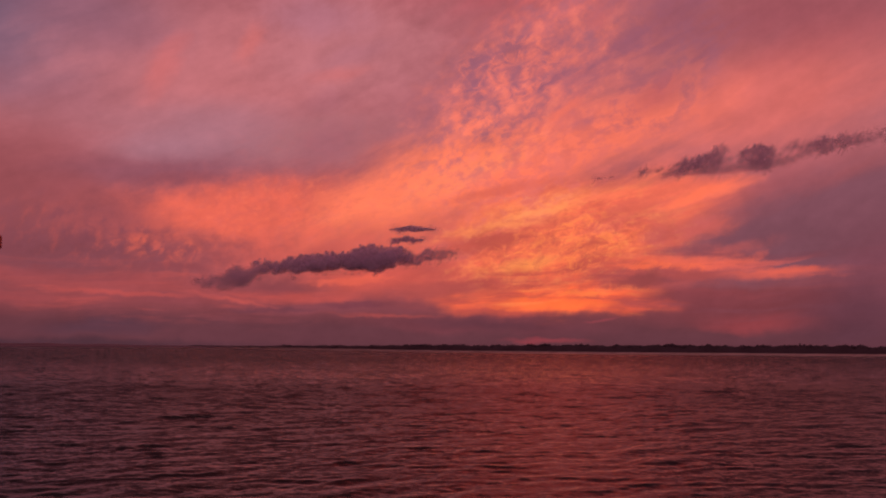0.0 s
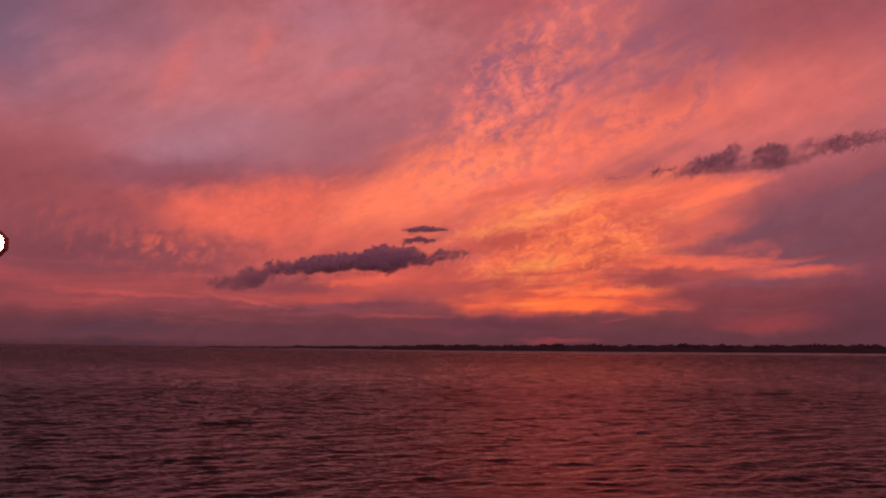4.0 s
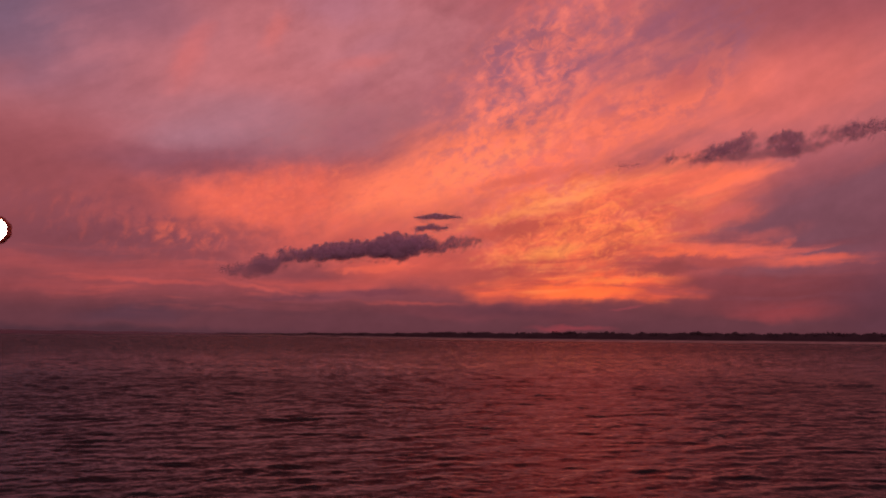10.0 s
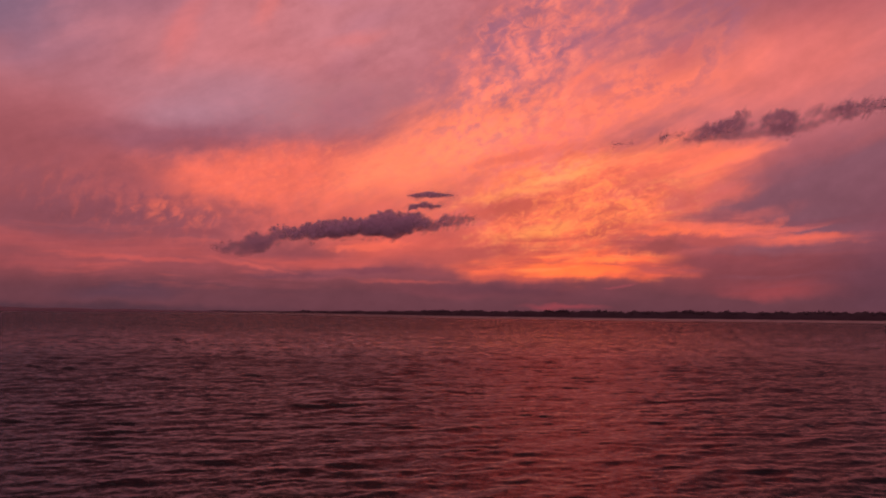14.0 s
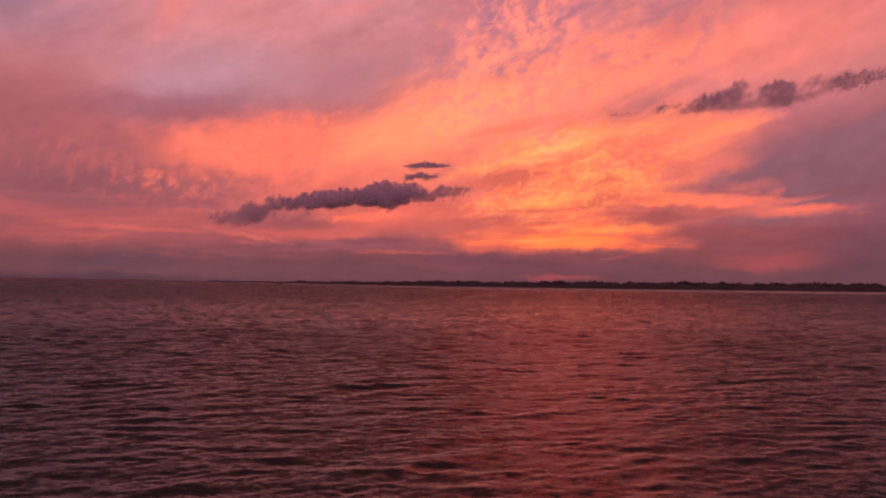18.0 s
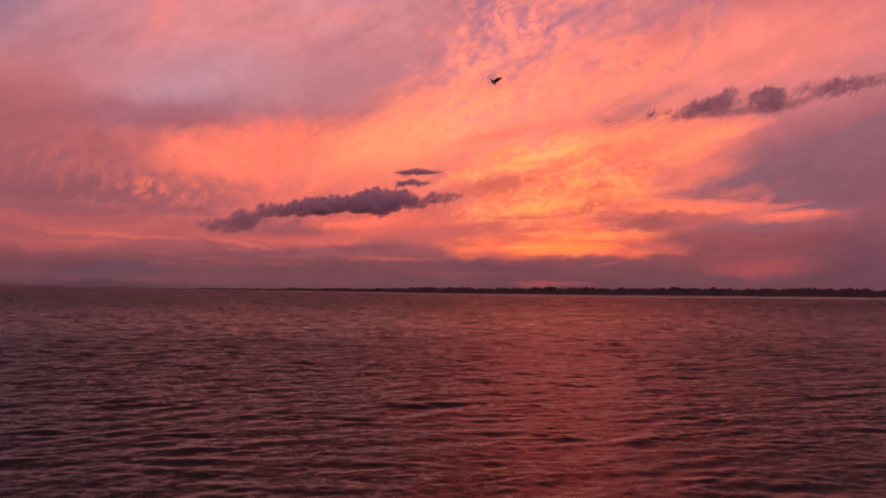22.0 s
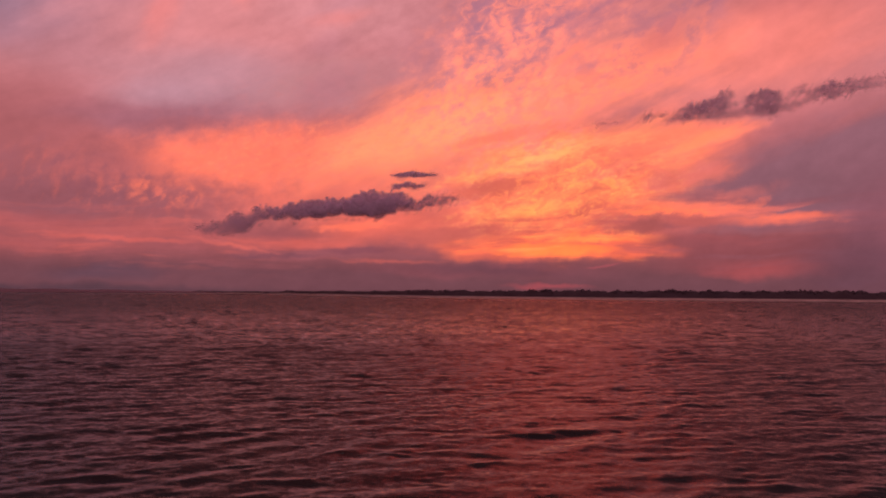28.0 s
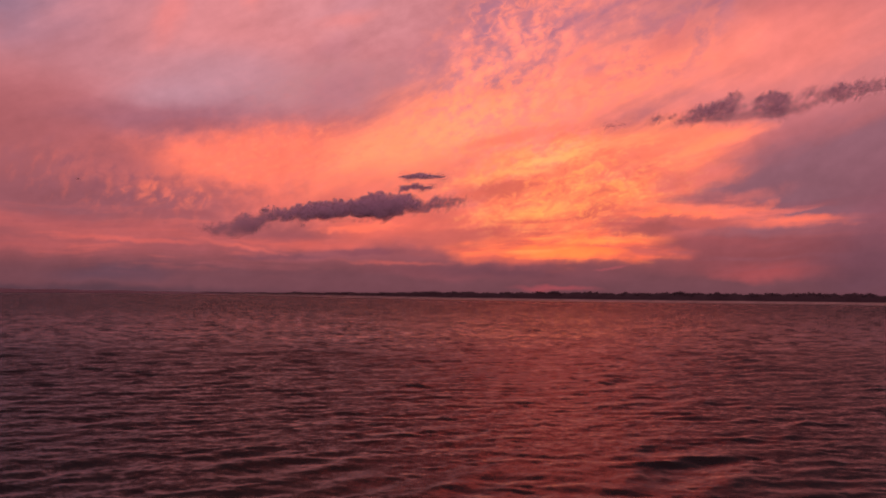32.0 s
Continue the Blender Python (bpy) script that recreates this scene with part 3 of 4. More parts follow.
# ---- mesh tools ----
def mesh_object(name, verts, faces, mat, parent=None, smooth=True):
    me = bpy.data.meshes.new(name)
    me.from_pydata([tuple(v) for v in verts], [], [tuple(f) for f in faces])
    me.materials.append(mat)
    me.polygons.foreach_set("use_smooth", [smooth] * len(me.polygons))
    ob = new(name, me)
    if parent:
        ob.parent = parent
    return ob


def part(name, bm, mat, parent, label="", smooth=True):
    me = bpy.data.meshes.new(name)
    bmesh.ops.recalc_face_normals(bm, faces=bm.faces)
    bm.to_mesh(me)
    bm.free()
    me.materials.append(mat)
    me.polygons.foreach_set("use_smooth", [smooth] * len(me.polygons))
    ob = new(name, me)
    if parent:
        ob.parent = parent
    if label:
        ob["label"] = label
    return ob


def ico(sub):
    bm = bmesh.new()
    bmesh.ops.create_icosphere(bm, subdivisions=sub, radius=1)
    v = np.array([x.co[:] for x in bm.verts])
    f = np.array([[x.index for x in p.verts] for p in bm.faces])
    bm.free()
    return v, f


ICO1, ICO2 = ico(1), ico(2)


def lumps(centres, radii, shape, rng, rough=0.25, squash=(1, 1, 1), depth=False, slant=0.0):
    """Many uneven lumps, joined: vertex and face arrays; with depth, also how thick each lump is there."""
    v0, f0 = shape
    n, k = len(centres), len(v0)
    wob = 1 + rough * rng.standard_normal((n, k, 1)).clip(-1.6, 1.6)
    turn = rng.uniform(0, 2 * math.pi, n)
    c, s = np.cos(turn)[:, None], np.sin(turn)[:, None]
    v = np.empty((n, k, 3))
    v[..., 0] = v0[None, :, 0] * c - v0[None, :, 1] * s
    v[..., 1] = v0[None, :, 0] * s + v0[None, :, 1] * c
    v[..., 2] = v0[None, :, 2]
    thick = np.abs(v[..., 1]).reshape(-1)
    v = v * wob * np.asarray(squash) * np.asarray(radii)[:, None, None]
    if slant:
        sc, ss = math.cos(slant), math.sin(slant)
        v = np.stack([v[..., 0] * sc - v[..., 2] * ss, v[..., 1], v[..., 0] * ss + v[..., 2] * sc], -1)
    v = v + np.asarray(centres)[:, None, :]
    f = f0[None] + (np.arange(n) * k)[:, None, None]
    v, f = v.reshape(-1, 3), f.reshape(-1, f0.shape[1])
    return (v, f, thick) if depth else (v, f)


# ---- water: one sheet from below the deck to the horizon ----
WAVES = ((18, 2.8, 5.5, 0.038, 0.42, 1.0), (40, 1.3, 2.8, 0.052, 0.6, 0.9), (60, 0.65, 1.3, 0.052, 0.75, 0.7))
DRIFT = (1.1, -1.7)


def build_water():
    """Wind chop as a sum of wave trains with sharpened crests, finer where the sheet is near."""
    even, far_rows, cols = 740, 350, 840
    y = np.concatenate([40.0 + 0.15 * np.arange(even), 40.0 + 0.15 * even + np.cumsum(0.15 * 1.0186 ** np.arange(far_rows))])
    rows = len(y)
    u = np.linspace(0, 1, cols)
    left, right = -0.51 * y - 14.0, 0.51 * y + 8.0
    X = left[:, None] + u[None, :] * (right - left)[:, None]
    Y = np.repeat(y[:, None], cols, 1)
    gap = np.maximum(np.gradient(y), (right - left) / cols)[:, None]
    rng = np.random.default_rng(7)
    main = math.atan2(DRIFT[1], DRIFT[0])
    base_x, base_y = X.copy(), Y.copy()
    dx, dy, Z = np.zeros_like(X), np.zeros_like(X), np.zeros_like(X)
    # wave trains: how many, lengths, the slope they make together, how far their headings fan out, sharpness
    for count, short, long, slope, fan, sharp in WAVES:
        # groups of steep waves among low ones
        groups = np.zeros_like(X)
        for _ in range(9):
            lam, ang = rng.uniform(1.5, 4.0) * long, rng.uniform(0, 6.28)
            groups += math.sqrt(2 / 9) * np.sin(2 * math.pi / lam * (math.cos(ang) * base_x + math.sin(ang) * base_y) + rng.uniform(0, 6.28))
        groups = np.clip(0.85 * np.exp(0.5 * groups), 0.4, 1.75)
        for _ in range(count):
            lam = short * (long / short) ** rng.random()
            ang = main + rng.normal(0, fan)
            k = 2 * math.pi / lam
            keep = np.clip((lam / gap - 2.2) / 2.0, 0, 1)
            n_keep = int(np.count_nonzero(keep[:, 0]))
            if not n_keep:
                continue
            cx, cy = math.cos(ang), math.sin(ang)
            phase = (k * cx) * base_x[:n_keep] + (k * cy) * base_y[:n_keep] + rng.uniform(0, 6.28)
            high = slope * math.sqrt(2.0 / count) / k * keep[:n_keep] * groups[:n_keep]
            Z[:n_keep] += high * np.sin(phase)
            push_by = sharp * high * np.cos(phase)
            dx[:n_keep] += cx * push_by
            dy[:n_keep] += cy * push_by
    # crests lean the way they run
    X = base_x + dx + 0.9 * math.cos(main) * Z
    Y = base_y + dy + 0.9 * math.sin(main) * Z
    verts = np.stack([X, Y, Z], -1).reshape(-1, 3)
    i = np.arange(rows - 1)[:, None] * cols + np.arange(cols - 1)[None]
    faces = np.stack([i, i + 1, i + cols + 1, i + cols], -1).reshape(-1, 4)
    # calm apron that closes the sheet behind and beside
    base = len(verts)
    ring = [(-4950, -4950, -0.45), (4950, -4950, -0.45), (4950, 4950, -0.45), (-4950, 4950, -0.45)]
    me = bpy.data.meshes.new("water")
    verts = np.concatenate([verts, np.array(ring)])
    me.vertices.add(len(verts))
    me.vertices.foreach_set("co", verts.astype(np.float32).ravel())
    nf = len(faces)
    me.loops.add(nf * 4 + 4)
    me.loops.foreach_set("vertex_index", np.concatenate([faces.ravel(), np.arange(base, base + 4)]).astype(np.int32))
    me.polygons.add(nf + 1)
    me.polygons.foreach_set("loop_start", (np.arange(nf + 1) * 4).astype(np.int32))
    me.polygons.foreach_set("use_smooth", np.ones(nf + 1, bool))
    me.update(calc_edges=True)
    me.validate()
    me.materials.append(WATER)
    return tagged(new("water", me), "dark choppy sea water reflecting a red sunset", "water", kind="structure")


water = build_water()

# ---- far shore ----
SHORE_AZ = (-15.0, -13.0, -10.6, -6.0, 0.0, 10.6, 25.0, 50.0)
SHORE_DROP = (1.35, 1.6, 3.0, 5.8, 8.8, 11.0, 12.0, 12.5)
HF = EYE_Z * 1681.0


def shore_far(az):
    return HF / np.interp(az, SHORE_AZ, SHORE_DROP)


def polar(az, d, z):
    return (np.sin(np.radians(az)) * d, np.cos(np.radians(az)) * d, np.full_like(d, z) if np.isscalar(z) else z)


def build_shore():
    az = np.linspace(-15, 50, 700)
    rng = np.random.default_rng(3)
    d0 = np.minimum(shore_far(az) * (1 + 0.006 * np.sin(az * 2.3) + 0.004 * np.sin(az * 7.1)), 4600)
    strips = []
    for off, z in ((-6, -0.5), (4, 0.5), (14, 1.5), (26, 1.7), (120, 2.2), (330, 2.6)):
        strips.append(np.stack(polar(az, np.minimum(d0 + off, 4930), z), -1))
    n = len(az)

    def sheet(name, lo, hi, mat):
        v = np.concatenate(strips[lo:hi + 1])
        v = v + np.stack([np.zeros(len(v)), np.zeros(len(v)), rng.normal(0, 0.05, len(v))], -1)
        f = [(r * n + i, r * n + i + 1, (r + 1) * n + i + 1, (r + 1) * n + i) for r in range(hi - lo) for i in range(n - 1)]
        return mesh_object(name, v, f, mat)

    tagged(sheet("beach", 0, 3, SAND), "pale strip of beach along the far shore", "beach", kind="structure")
    tagged(sheet("ground", 3, 5, SOIL), "low dark land of the far shore", "ground", kind="structure")


build_shore()


def build_woods():
    rng = np.random.default_rng(12)
    cs, rs = [], []
    for _ in range(6500):
        az = rng.uniform(-14.6, 48) if rng.random() < 0.75 else rng.uniform(-4, 28)
        d = float(shore_far(az)) + rng.uniform(42, 75)
        d = min(d, 4640.0 + d % 60.0)
        wave = 0.92 + 0.12 * math.sin(az * 1.7 + 0.5) * math.sin(az * 0.83) + 0.06 * math.sin(az * 6.1)
        fall = np.clip((az + 14) / 14, 0.45, 1)
        top = (10.0 * wave + rng.normal(0, 0.35)) * (0.80 + 0.20 * fall)
        r = rng.uniform(1.0, 2.3) * (1 + max(0, d - 1100) / 2500)
        z = 1.3 + rng.random() ** 0.6 * max(0.5, top - r)
        x, y, _z = polar(np.array([az]), np.array([d]), 0.0)
        cs.append((x[0], y[0], z)), rs.append(r)
    v, f = lumps(np.array(cs), np.array(rs), ICO1, rng, 0.22, (1.15, 1.15, 0.9))
    # the thicket behind the front trees, closed to the ground
    az = np.linspace(-14.6, 48.0, 1560)
    d = np.minimum(shore_far(az), 4600)
    tall = 1.4 + 8.1 * np.clip((az + 14) / 8, 0.5, 1) * (0.9 + 0.08 * np.sin(az * 1.7) + 0.06 * np.sin(az * 6.1)) + rng.normal(0, 0.22, len(az))
    front, crest, back = (np.stack(polar(az, d + o, z), -1) for o, z in ((35, 1.2), (43, tall), (78, 1.4)))
    n, k = len(az), len(v)
    strip = [(k + r * n + i, k + r * n + i + 1, k + (r + 1) * n + i + 1, k + (r + 1) * n + i) for r in range(2) for i in range(n - 1)]
    v, f = np.concatenate([v, front, crest, back]), f.tolist() + strip
    ob = mesh_object("far_woods", v, f, LEAVES, smooth=True)
    tagged(ob, "dark band of woods along the far shore", "woods", kind="stuff")


build_woods()


def tree_proto(name, height, wide, seed):
    """A small broadleaf tree: tapered trunk with limbs, crown of many leaf clumps."""
    rng = np.random.default_rng(seed)
    tree = new(name)
    bm = bmesh.new()

    def limb(a, b, r0, r1):
        a, b = Vector(a), Vector(b)
        q = (b - a).to_track_quat("Z", "Y").to_matrix().to_4x4()
        bmesh.ops.create_cone(bm, cap_ends=True, segments=7, radius1=r0, radius2=r1, depth=(b - a).length,
                              matrix=Matrix.Translation((a + b) / 2) @ q)

    limb((0, 0, -0.6), (0, 0, height * 0.55), 0.26, 0.14)
    for i in range(6):
        a = i * 1.05 + rng.uniform(-0.3, 0.3)
        z = height * rng.uniform(0.28, 0.5)
        limb((0, 0, z), (math.cos(a) * wide * 0.35, math.sin(a) * wide * 0.35, z + height * 0.25), 0.1, 0.04)
    part("trunk", bm, BARK, tree)
    cs, rs = [], []
    while len(cs) < 70:
        p = rng.normal(0, 1, 3)
        p = p / np.linalg.norm(p) * rng.uniform(0.35, 1) ** 0.5
        z = height * 0.62 + p[2] * height * 0.36
        if z < height * 0.22:
            continue
        taper = 1.0 - 0.35 * max(0.0, p[2])
        cs.append((p[0] * wide * 0.5 * taper, p[1] * wide * 0.5 * taper, z)), rs.append(rng.uniform(0.55, 1.1))
    v, f = lumps(np.array(cs), np.array(rs), ICO1, rng, 0.3)
    mesh_object("crown", v, f, LEAVES, tree)
    return tree


def plant_trees():
    rng = np.random.default_rng(5)
    protos = [tree_proto("tree", h, w, 20 + i) for i, (h, w) in enumerate(((9.2, 7.5), (8.2, 8.5), (10.0, 6.0), (7.4, 6.5)))]
    used = [False] * len(protos)
    # stands of taller trees where the skyline rises, and single ones between them
    places = [(9.05 + o, 1.0) for o in (-0.75, -0.45, -0.2, 0.1, 0.35, 0.7)]
    places += [(20.2 + o, 0.95) for o in (-1.7, -1.45, -1.2, -0.2, 0.05, 0.5, 1.0, 1.9)]
    places += [(16.9 + o, 0.88) for o in (-0.6, -0.3, 0.0, 0.4)]
    places += [(-9.2, 1.25), (-8.9, 1.35), (-6.2, 0.95), (-3.5, 0.85), (-1.2, 0.8), (1.6, 0.8), (3.4, 0.82), (5.8, 0.85),
               (7.2, 0.85), (11.5, 0.86), (12.6, 0.9), (14.3, 0.85), (18.0, 0.85), (23.2, 1.0), (24.0, 0.95), (25.1, 0.95), (26.4, 0.9)]
    for i, (az, s) in enumerate(places):
        k = i % len(protos)
        d = float(shore_far(az)) + rng.uniform(48, 60)
        x, y, _ = polar(np.array([az]), np.array([d]), 0.0)
        m = pose(x[0], y[0], 1.2, 0, 0, rng.uniform(0, 360))
        if used[k]:
            t = copy_thing(protos[k], m)
        else:
            t, used[k] = protos[k], True
            t.matrix_basis = m
        t.scale = (s * 1.2, s * 1.2, s * 1.0)
        tagged(t, "dark broadleaf tree on the far shore", "tree", "trees on the far shore")


plant_trees()


def build_hill():
    az = np.linspace(-40, -12.0, 160)
    top = 7.2 + 11.0 * np.clip((-15.0 - az) / 12.0, 0, 1) ** 0.8 + 1.6 * np.sin(az * 1.9) * np.clip((-15 - az) / 4, 0, 1) + 0.5 * np.sin(az * 7)
    top = top * np.clip((-12.0 - az) / 3.0, 0.02, 1)
    a = np.stack(polar(az, np.full_like(az, 4450.0), -0.5), -1)
    b = np.stack(polar(az, np.full_like(az, 4560.0), top * 0.7), -1)
    c = np.stack(polar(az, np.full_like(az, 4700.0), top), -1)
    d = np.stack(polar(az, np.full_like(az, 4900.0), -0.5), -1)
    n = len(az)
    f = [(r * n + i, r * n + i + 1, (r + 1) * n + i + 1, (r + 1) * n + i) for r in range(3) for i in range(n - 1)]
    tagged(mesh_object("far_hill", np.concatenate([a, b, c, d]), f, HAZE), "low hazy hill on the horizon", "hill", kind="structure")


build_hill()


# ---- dark low clouds ----
CLOUD_D = 3600.0
DEG = CLOUD_D * math.pi / 180


def cloud_bank(label, rows, seed, step=0.26, size=(0.2, 0.4), puffs=0.0, fray=0.4, fibres=0.0, dense=1.0, fade=(1.0, 1.0), ragged=1.0, veil=5.0, leaning=False):
    """A bank of vapour. rows: direction, lower and upper edge along its length, in degrees. puffs, fray, fibres: how many
    cauliflower heads on top, shreds on the edges and leaning threads, and how much thin veil, for each degree of its length; fade: density along it; leaning: blown over by the wind."""
    rng = np.random.default_rng(seed)
    az, lo_at, hi_at = np.array(rows).T
    mid = len(rows) // 2
    home = aim(az[mid], (lo_at[mid] + hi_at[mid]) / 2, CLOUD_D, (0, 0, EYE_Z))
    sets = {"core": [], "vapour": [], "crest": [], "fringe": [], "veil": [], "fibre": []}
    span = az[-1] - az[0]

    def put(kind, a, e, r, w, far=None):
        p = aim(a, e, CLOUD_D + (rng.uniform(-60, 60) if far is None else far), (0, 0, EYE_Z)) - home
        sets[kind].append((*p, r * DEG, w * np.interp((a - az[0]) / span, np.linspace(0, 1, len(fade)), fade) ** 2))

    def edges(a):
        lo, hi = np.interp(a, az, lo_at), np.interp(a, az, hi_at)
        deep = min(1.0, (hi - lo) / 0.6) * ragged
        lo += deep * 0.20 * noise.fractal((a * 1.9, seed, 0.0), 0.9, 2.2, 3)
        hi += deep * (0.24 * abs(noise.fractal((a * 1.6, seed, 5.0), 0.9, 2.2, 3)) - 0.06)
        return lo, max(hi, lo + 0.05)

    for a in np.arange(az[0], az[-1], step):
        lo, hi = edges(a)
        count = max(1, round((hi - lo) / step))
        for i in range(count):
            r = min(rng.uniform(*size), 0.52 * (hi - lo) + 0.02)
            e = lo + (hi - lo) * (i + rng.random()) / count
            put("vapour", a + rng.uniform(0, step), min(max(e, lo + 0.75 * r), max(hi - 0.75 * r, lo + 0.75 * r)), r, rng.uniform(0.8, 1.0))
    # the thick core, on the side turned to the shore
    for a in np.arange(az[0] + 0.1, az[-1] - 0.1, 0.09):
        lo, hi = edges(a)
        for _ in range(3 if leaning else 2):
            r = (hi - lo) * (rng.uniform(0.18, 0.36) if leaning else rng.uniform(0.2, 0.44))
            out = 0.35 if leaning else 0.8
            put("core", a + rng.uniform(-0.1, 0.1), rng.uniform(lo + out * r, hi - out * r), r, rng.uniform(0.1, 0.7) if leaning else rng.uniform(0.3, 0.95), rng.uniform(-75, -62))
    for _ in range(int(puffs * span)):
        a = rng.uniform(az[0], az[-1])
        lo, hi = edges(a)
        r = rng.uniform(0.06, 0.17)
        e = hi + rng.uniform(-0.14, 0.09)
        put("crest", a, e, r, 1.0)
        put("crest", a + rng.normal(0, 0.08), e - 0.12, r * 1.2, 1.0)
        if puffs > 4:
            put("crest", a + 0.05, e + 0.02, r * 0.7, 1.0, -80.0)
    for _ in range(int(fray * span * 4)):
        a = rng.uniform(az[0] - 0.15, az[-1] + 0.15)
        lo, hi = edges(a)
        e = lo - rng.random() ** 2 * 0.22 if rng.random() < 0.7 else hi + rng.random() * 0.06
        put("fringe", a, e, rng.uniform(0.5, 1.1) * size[0], rng.uniform(0.15, 0.5))
    for _ in range(int(veil * span)):
        a = rng.uniform(az[0] - 0.2, az[-1] + 0.2)
        lo, hi = edges(a)
        put("veil", a, rng.uniform(lo - 0.05, hi + 0.05), rng.uniform(0.22, 0.42), rng.uniform(0.1, 0.25))
    for _ in range(int(fibres * span)):
        a = rng.uniform(az[0] - 0.1, az[-1] + 0.1)
        lo, hi = edges(a)
        put("fibre", a, rng.uniform(lo - 0.12, hi + 0.06), rng.uniform(0.14, 0.34), rng.uniform(0.2, 0.75))
    # every lump is flattened front to back so its shading stays even
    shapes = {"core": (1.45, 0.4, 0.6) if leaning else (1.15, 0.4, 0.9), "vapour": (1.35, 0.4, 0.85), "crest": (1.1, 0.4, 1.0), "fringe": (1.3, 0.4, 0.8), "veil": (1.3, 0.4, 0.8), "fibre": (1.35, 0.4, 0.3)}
    ob = new("cloud")
    for kind, parts in sets.items():
        if not parts:
            continue
        parts = np.array(parts)
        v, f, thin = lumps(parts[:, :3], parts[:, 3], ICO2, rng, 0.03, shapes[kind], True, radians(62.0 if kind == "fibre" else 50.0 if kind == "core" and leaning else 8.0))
        thin = thin * np.repeat(parts[:, 4] * dense, len(ICO2[0])) ** 0.5
        piece = mesh_object(kind, v.tolist(), f.tolist(), VAPOUR, ob)
        piece.data.attributes.new("thickness", "FLOAT", "POINT").data.foreach_set("value", thin.astype(np.float32))
        tagged(piece, kind="stuff")
    ob.location = home
    return tagged(ob, label, "cloud", "low dark clouds")


cloud_long = cloud_bank("long dark grey-purple cloud bank with a lumpy top", [
    (-14.6, 3.5, 3.85), (-13.9, 3.3, 3.95), (-13.35, 3.25, 4.3), (-12.9, 3.22, 4.2), (-12.3, 3.25, 4.75), (-11.55, 3.55, 4.6), (-11.0, 4.1, 5.0),
    (-10.4, 4.25, 5.12), (-9.85, 4.27, 4.95), (-9.2, 4.34, 5.25), (-7.5, 4.33, 5.38), (-6.7, 4.5, 5.58), (-6.05, 4.55, 5.5), (-5.2, 4.5, 5.85),
    (-4.4, 4.4, 6.1), (-3.6, 4.48, 5.88), (-2.6, 4.85, 6.1), (-1.95, 5.1, 5.86), (-1.65, 5.2, 5.55)], 1, puffs=6.0, fray=0.9, fade=(0.42, 0.55, 0.75, 0.95, 1.0, 1.0, 1.0, 0.75), ragged=1.5)
cloud_wisp = cloud_bank("ragged grey wisp trailing from a cloud bank", [
    (-2.3, 4.85, 5.2), (-1.6, 4.9, 5.4), (-1.2, 4.98, 5.65), (-0.7, 5.08, 5.9), (-0.1, 5.25, 5.86), (0.5, 5.35, 5.9), (1.0, 5.45, 5.75)],
    2, 0.15, (0.09, 0.2), 2.0, 1.8, 20.0, 0.62, (0.7, 1.0, 1.0, 0.8, 0.6), 1.6, leaning=True)
cloud_lens = cloud_bank("thin dark lens-shaped cloud", [(-3.1, 6.98, 7.05), (-2.5, 6.9, 7.18), (-1.76, 6.88, 7.34), (-1.26, 6.9, 7.22), (-0.7, 6.95, 7.15), (-0.25, 7.02, 7.09)],
                        3, 0.11, (0.09, 0.18), 1.0, 0.5, ragged=0.25)
cloud_scrap = cloud_bank("small dark scrap of cloud", [(-2.85, 6.27, 6.42), (-2.4, 6.24, 6.6), (-2.05, 6.27, 6.7), (-1.76, 6.29, 6.42), (-1.4, 6.28, 6.52), (-1.13, 6.33, 6.48)],
                         4, 0.11, (0.08, 0.16), 3.0, 0.6)
cloud_right = cloud_bank("dark ragged cloud bank drifting high over the shore", [
    (13.8, 10.12, 10.65), (14.2, 10.1, 10.85), (14.5, 10.25, 10.9), (15.3, 10.32, 11.12), (15.75, 10.38, 11.22), (16.3, 10.45, 11.55), (16.85, 10.58, 11.8), (17.15, 10.7, 11.5)],
    5, 0.25, (0.15, 0.28), 3.0, 1.4, 18.0, 0.75, (0.6, 0.9, 1.0, 1.0, 0.95, 0.6), 1.4, leaning=True)
cloud_mid = cloud_bank("dark lumpy cloud in a ragged bank", [
    (17.7, 10.6, 11.15), (18.1, 10.4, 11.5), (18.45, 10.35, 11.6), (18.85, 10.28, 11.72), (19.25, 10.25, 11.6), (19.6, 10.37, 11.6), (19.85, 10.7, 11.42), (20.05, 10.9, 11.2)],
    6, 0.25, (0.15, 0.28), 4.0, 1.4, 18.0, 0.74, (0.6, 1.0, 0.95, 0.9, 0.5), 2.0, leaning=True)
cloud_end = cloud_bank("long dark tail of a ragged cloud bank", [
    (20.2, 10.97, 11.25), (20.6, 11.05, 11.75), (20.95, 11.1, 11.85), (21.25, 10.85, 11.4), (21.65, 10.8, 11.65), (22.4, 10.86, 11.8), (22.95, 10.93, 11.65),
    (23.4, 11.08, 11.78), (24.3, 11.17, 11.95), (25.2, 11.25, 12.1), (27.0, 11.5, 12.3)], 7, 0.25, (0.15, 0.28), 2.0, 1.2, 14.0, 0.66, (0.55, 0.7, 0.95, 0.95, 0.8, 0.6, 0.5, 0.45), 1.1, leaning=True)
cloud_bit = cloud_bank("small dark scrap of cloud", [(12.1, 10.15, 10.5), (12.45, 10.17, 10.56), (12.8, 10.27, 10.52), (13.15, 10.22, 10.62), (13.45, 10.27, 10.68)],
                       8, 0.13, (0.08, 0.15), 2.0, 1.5, 20.0, 0.55, (1.0, 1.0, 0.45, 0.75, 0.55), 1.3, leaning=True)
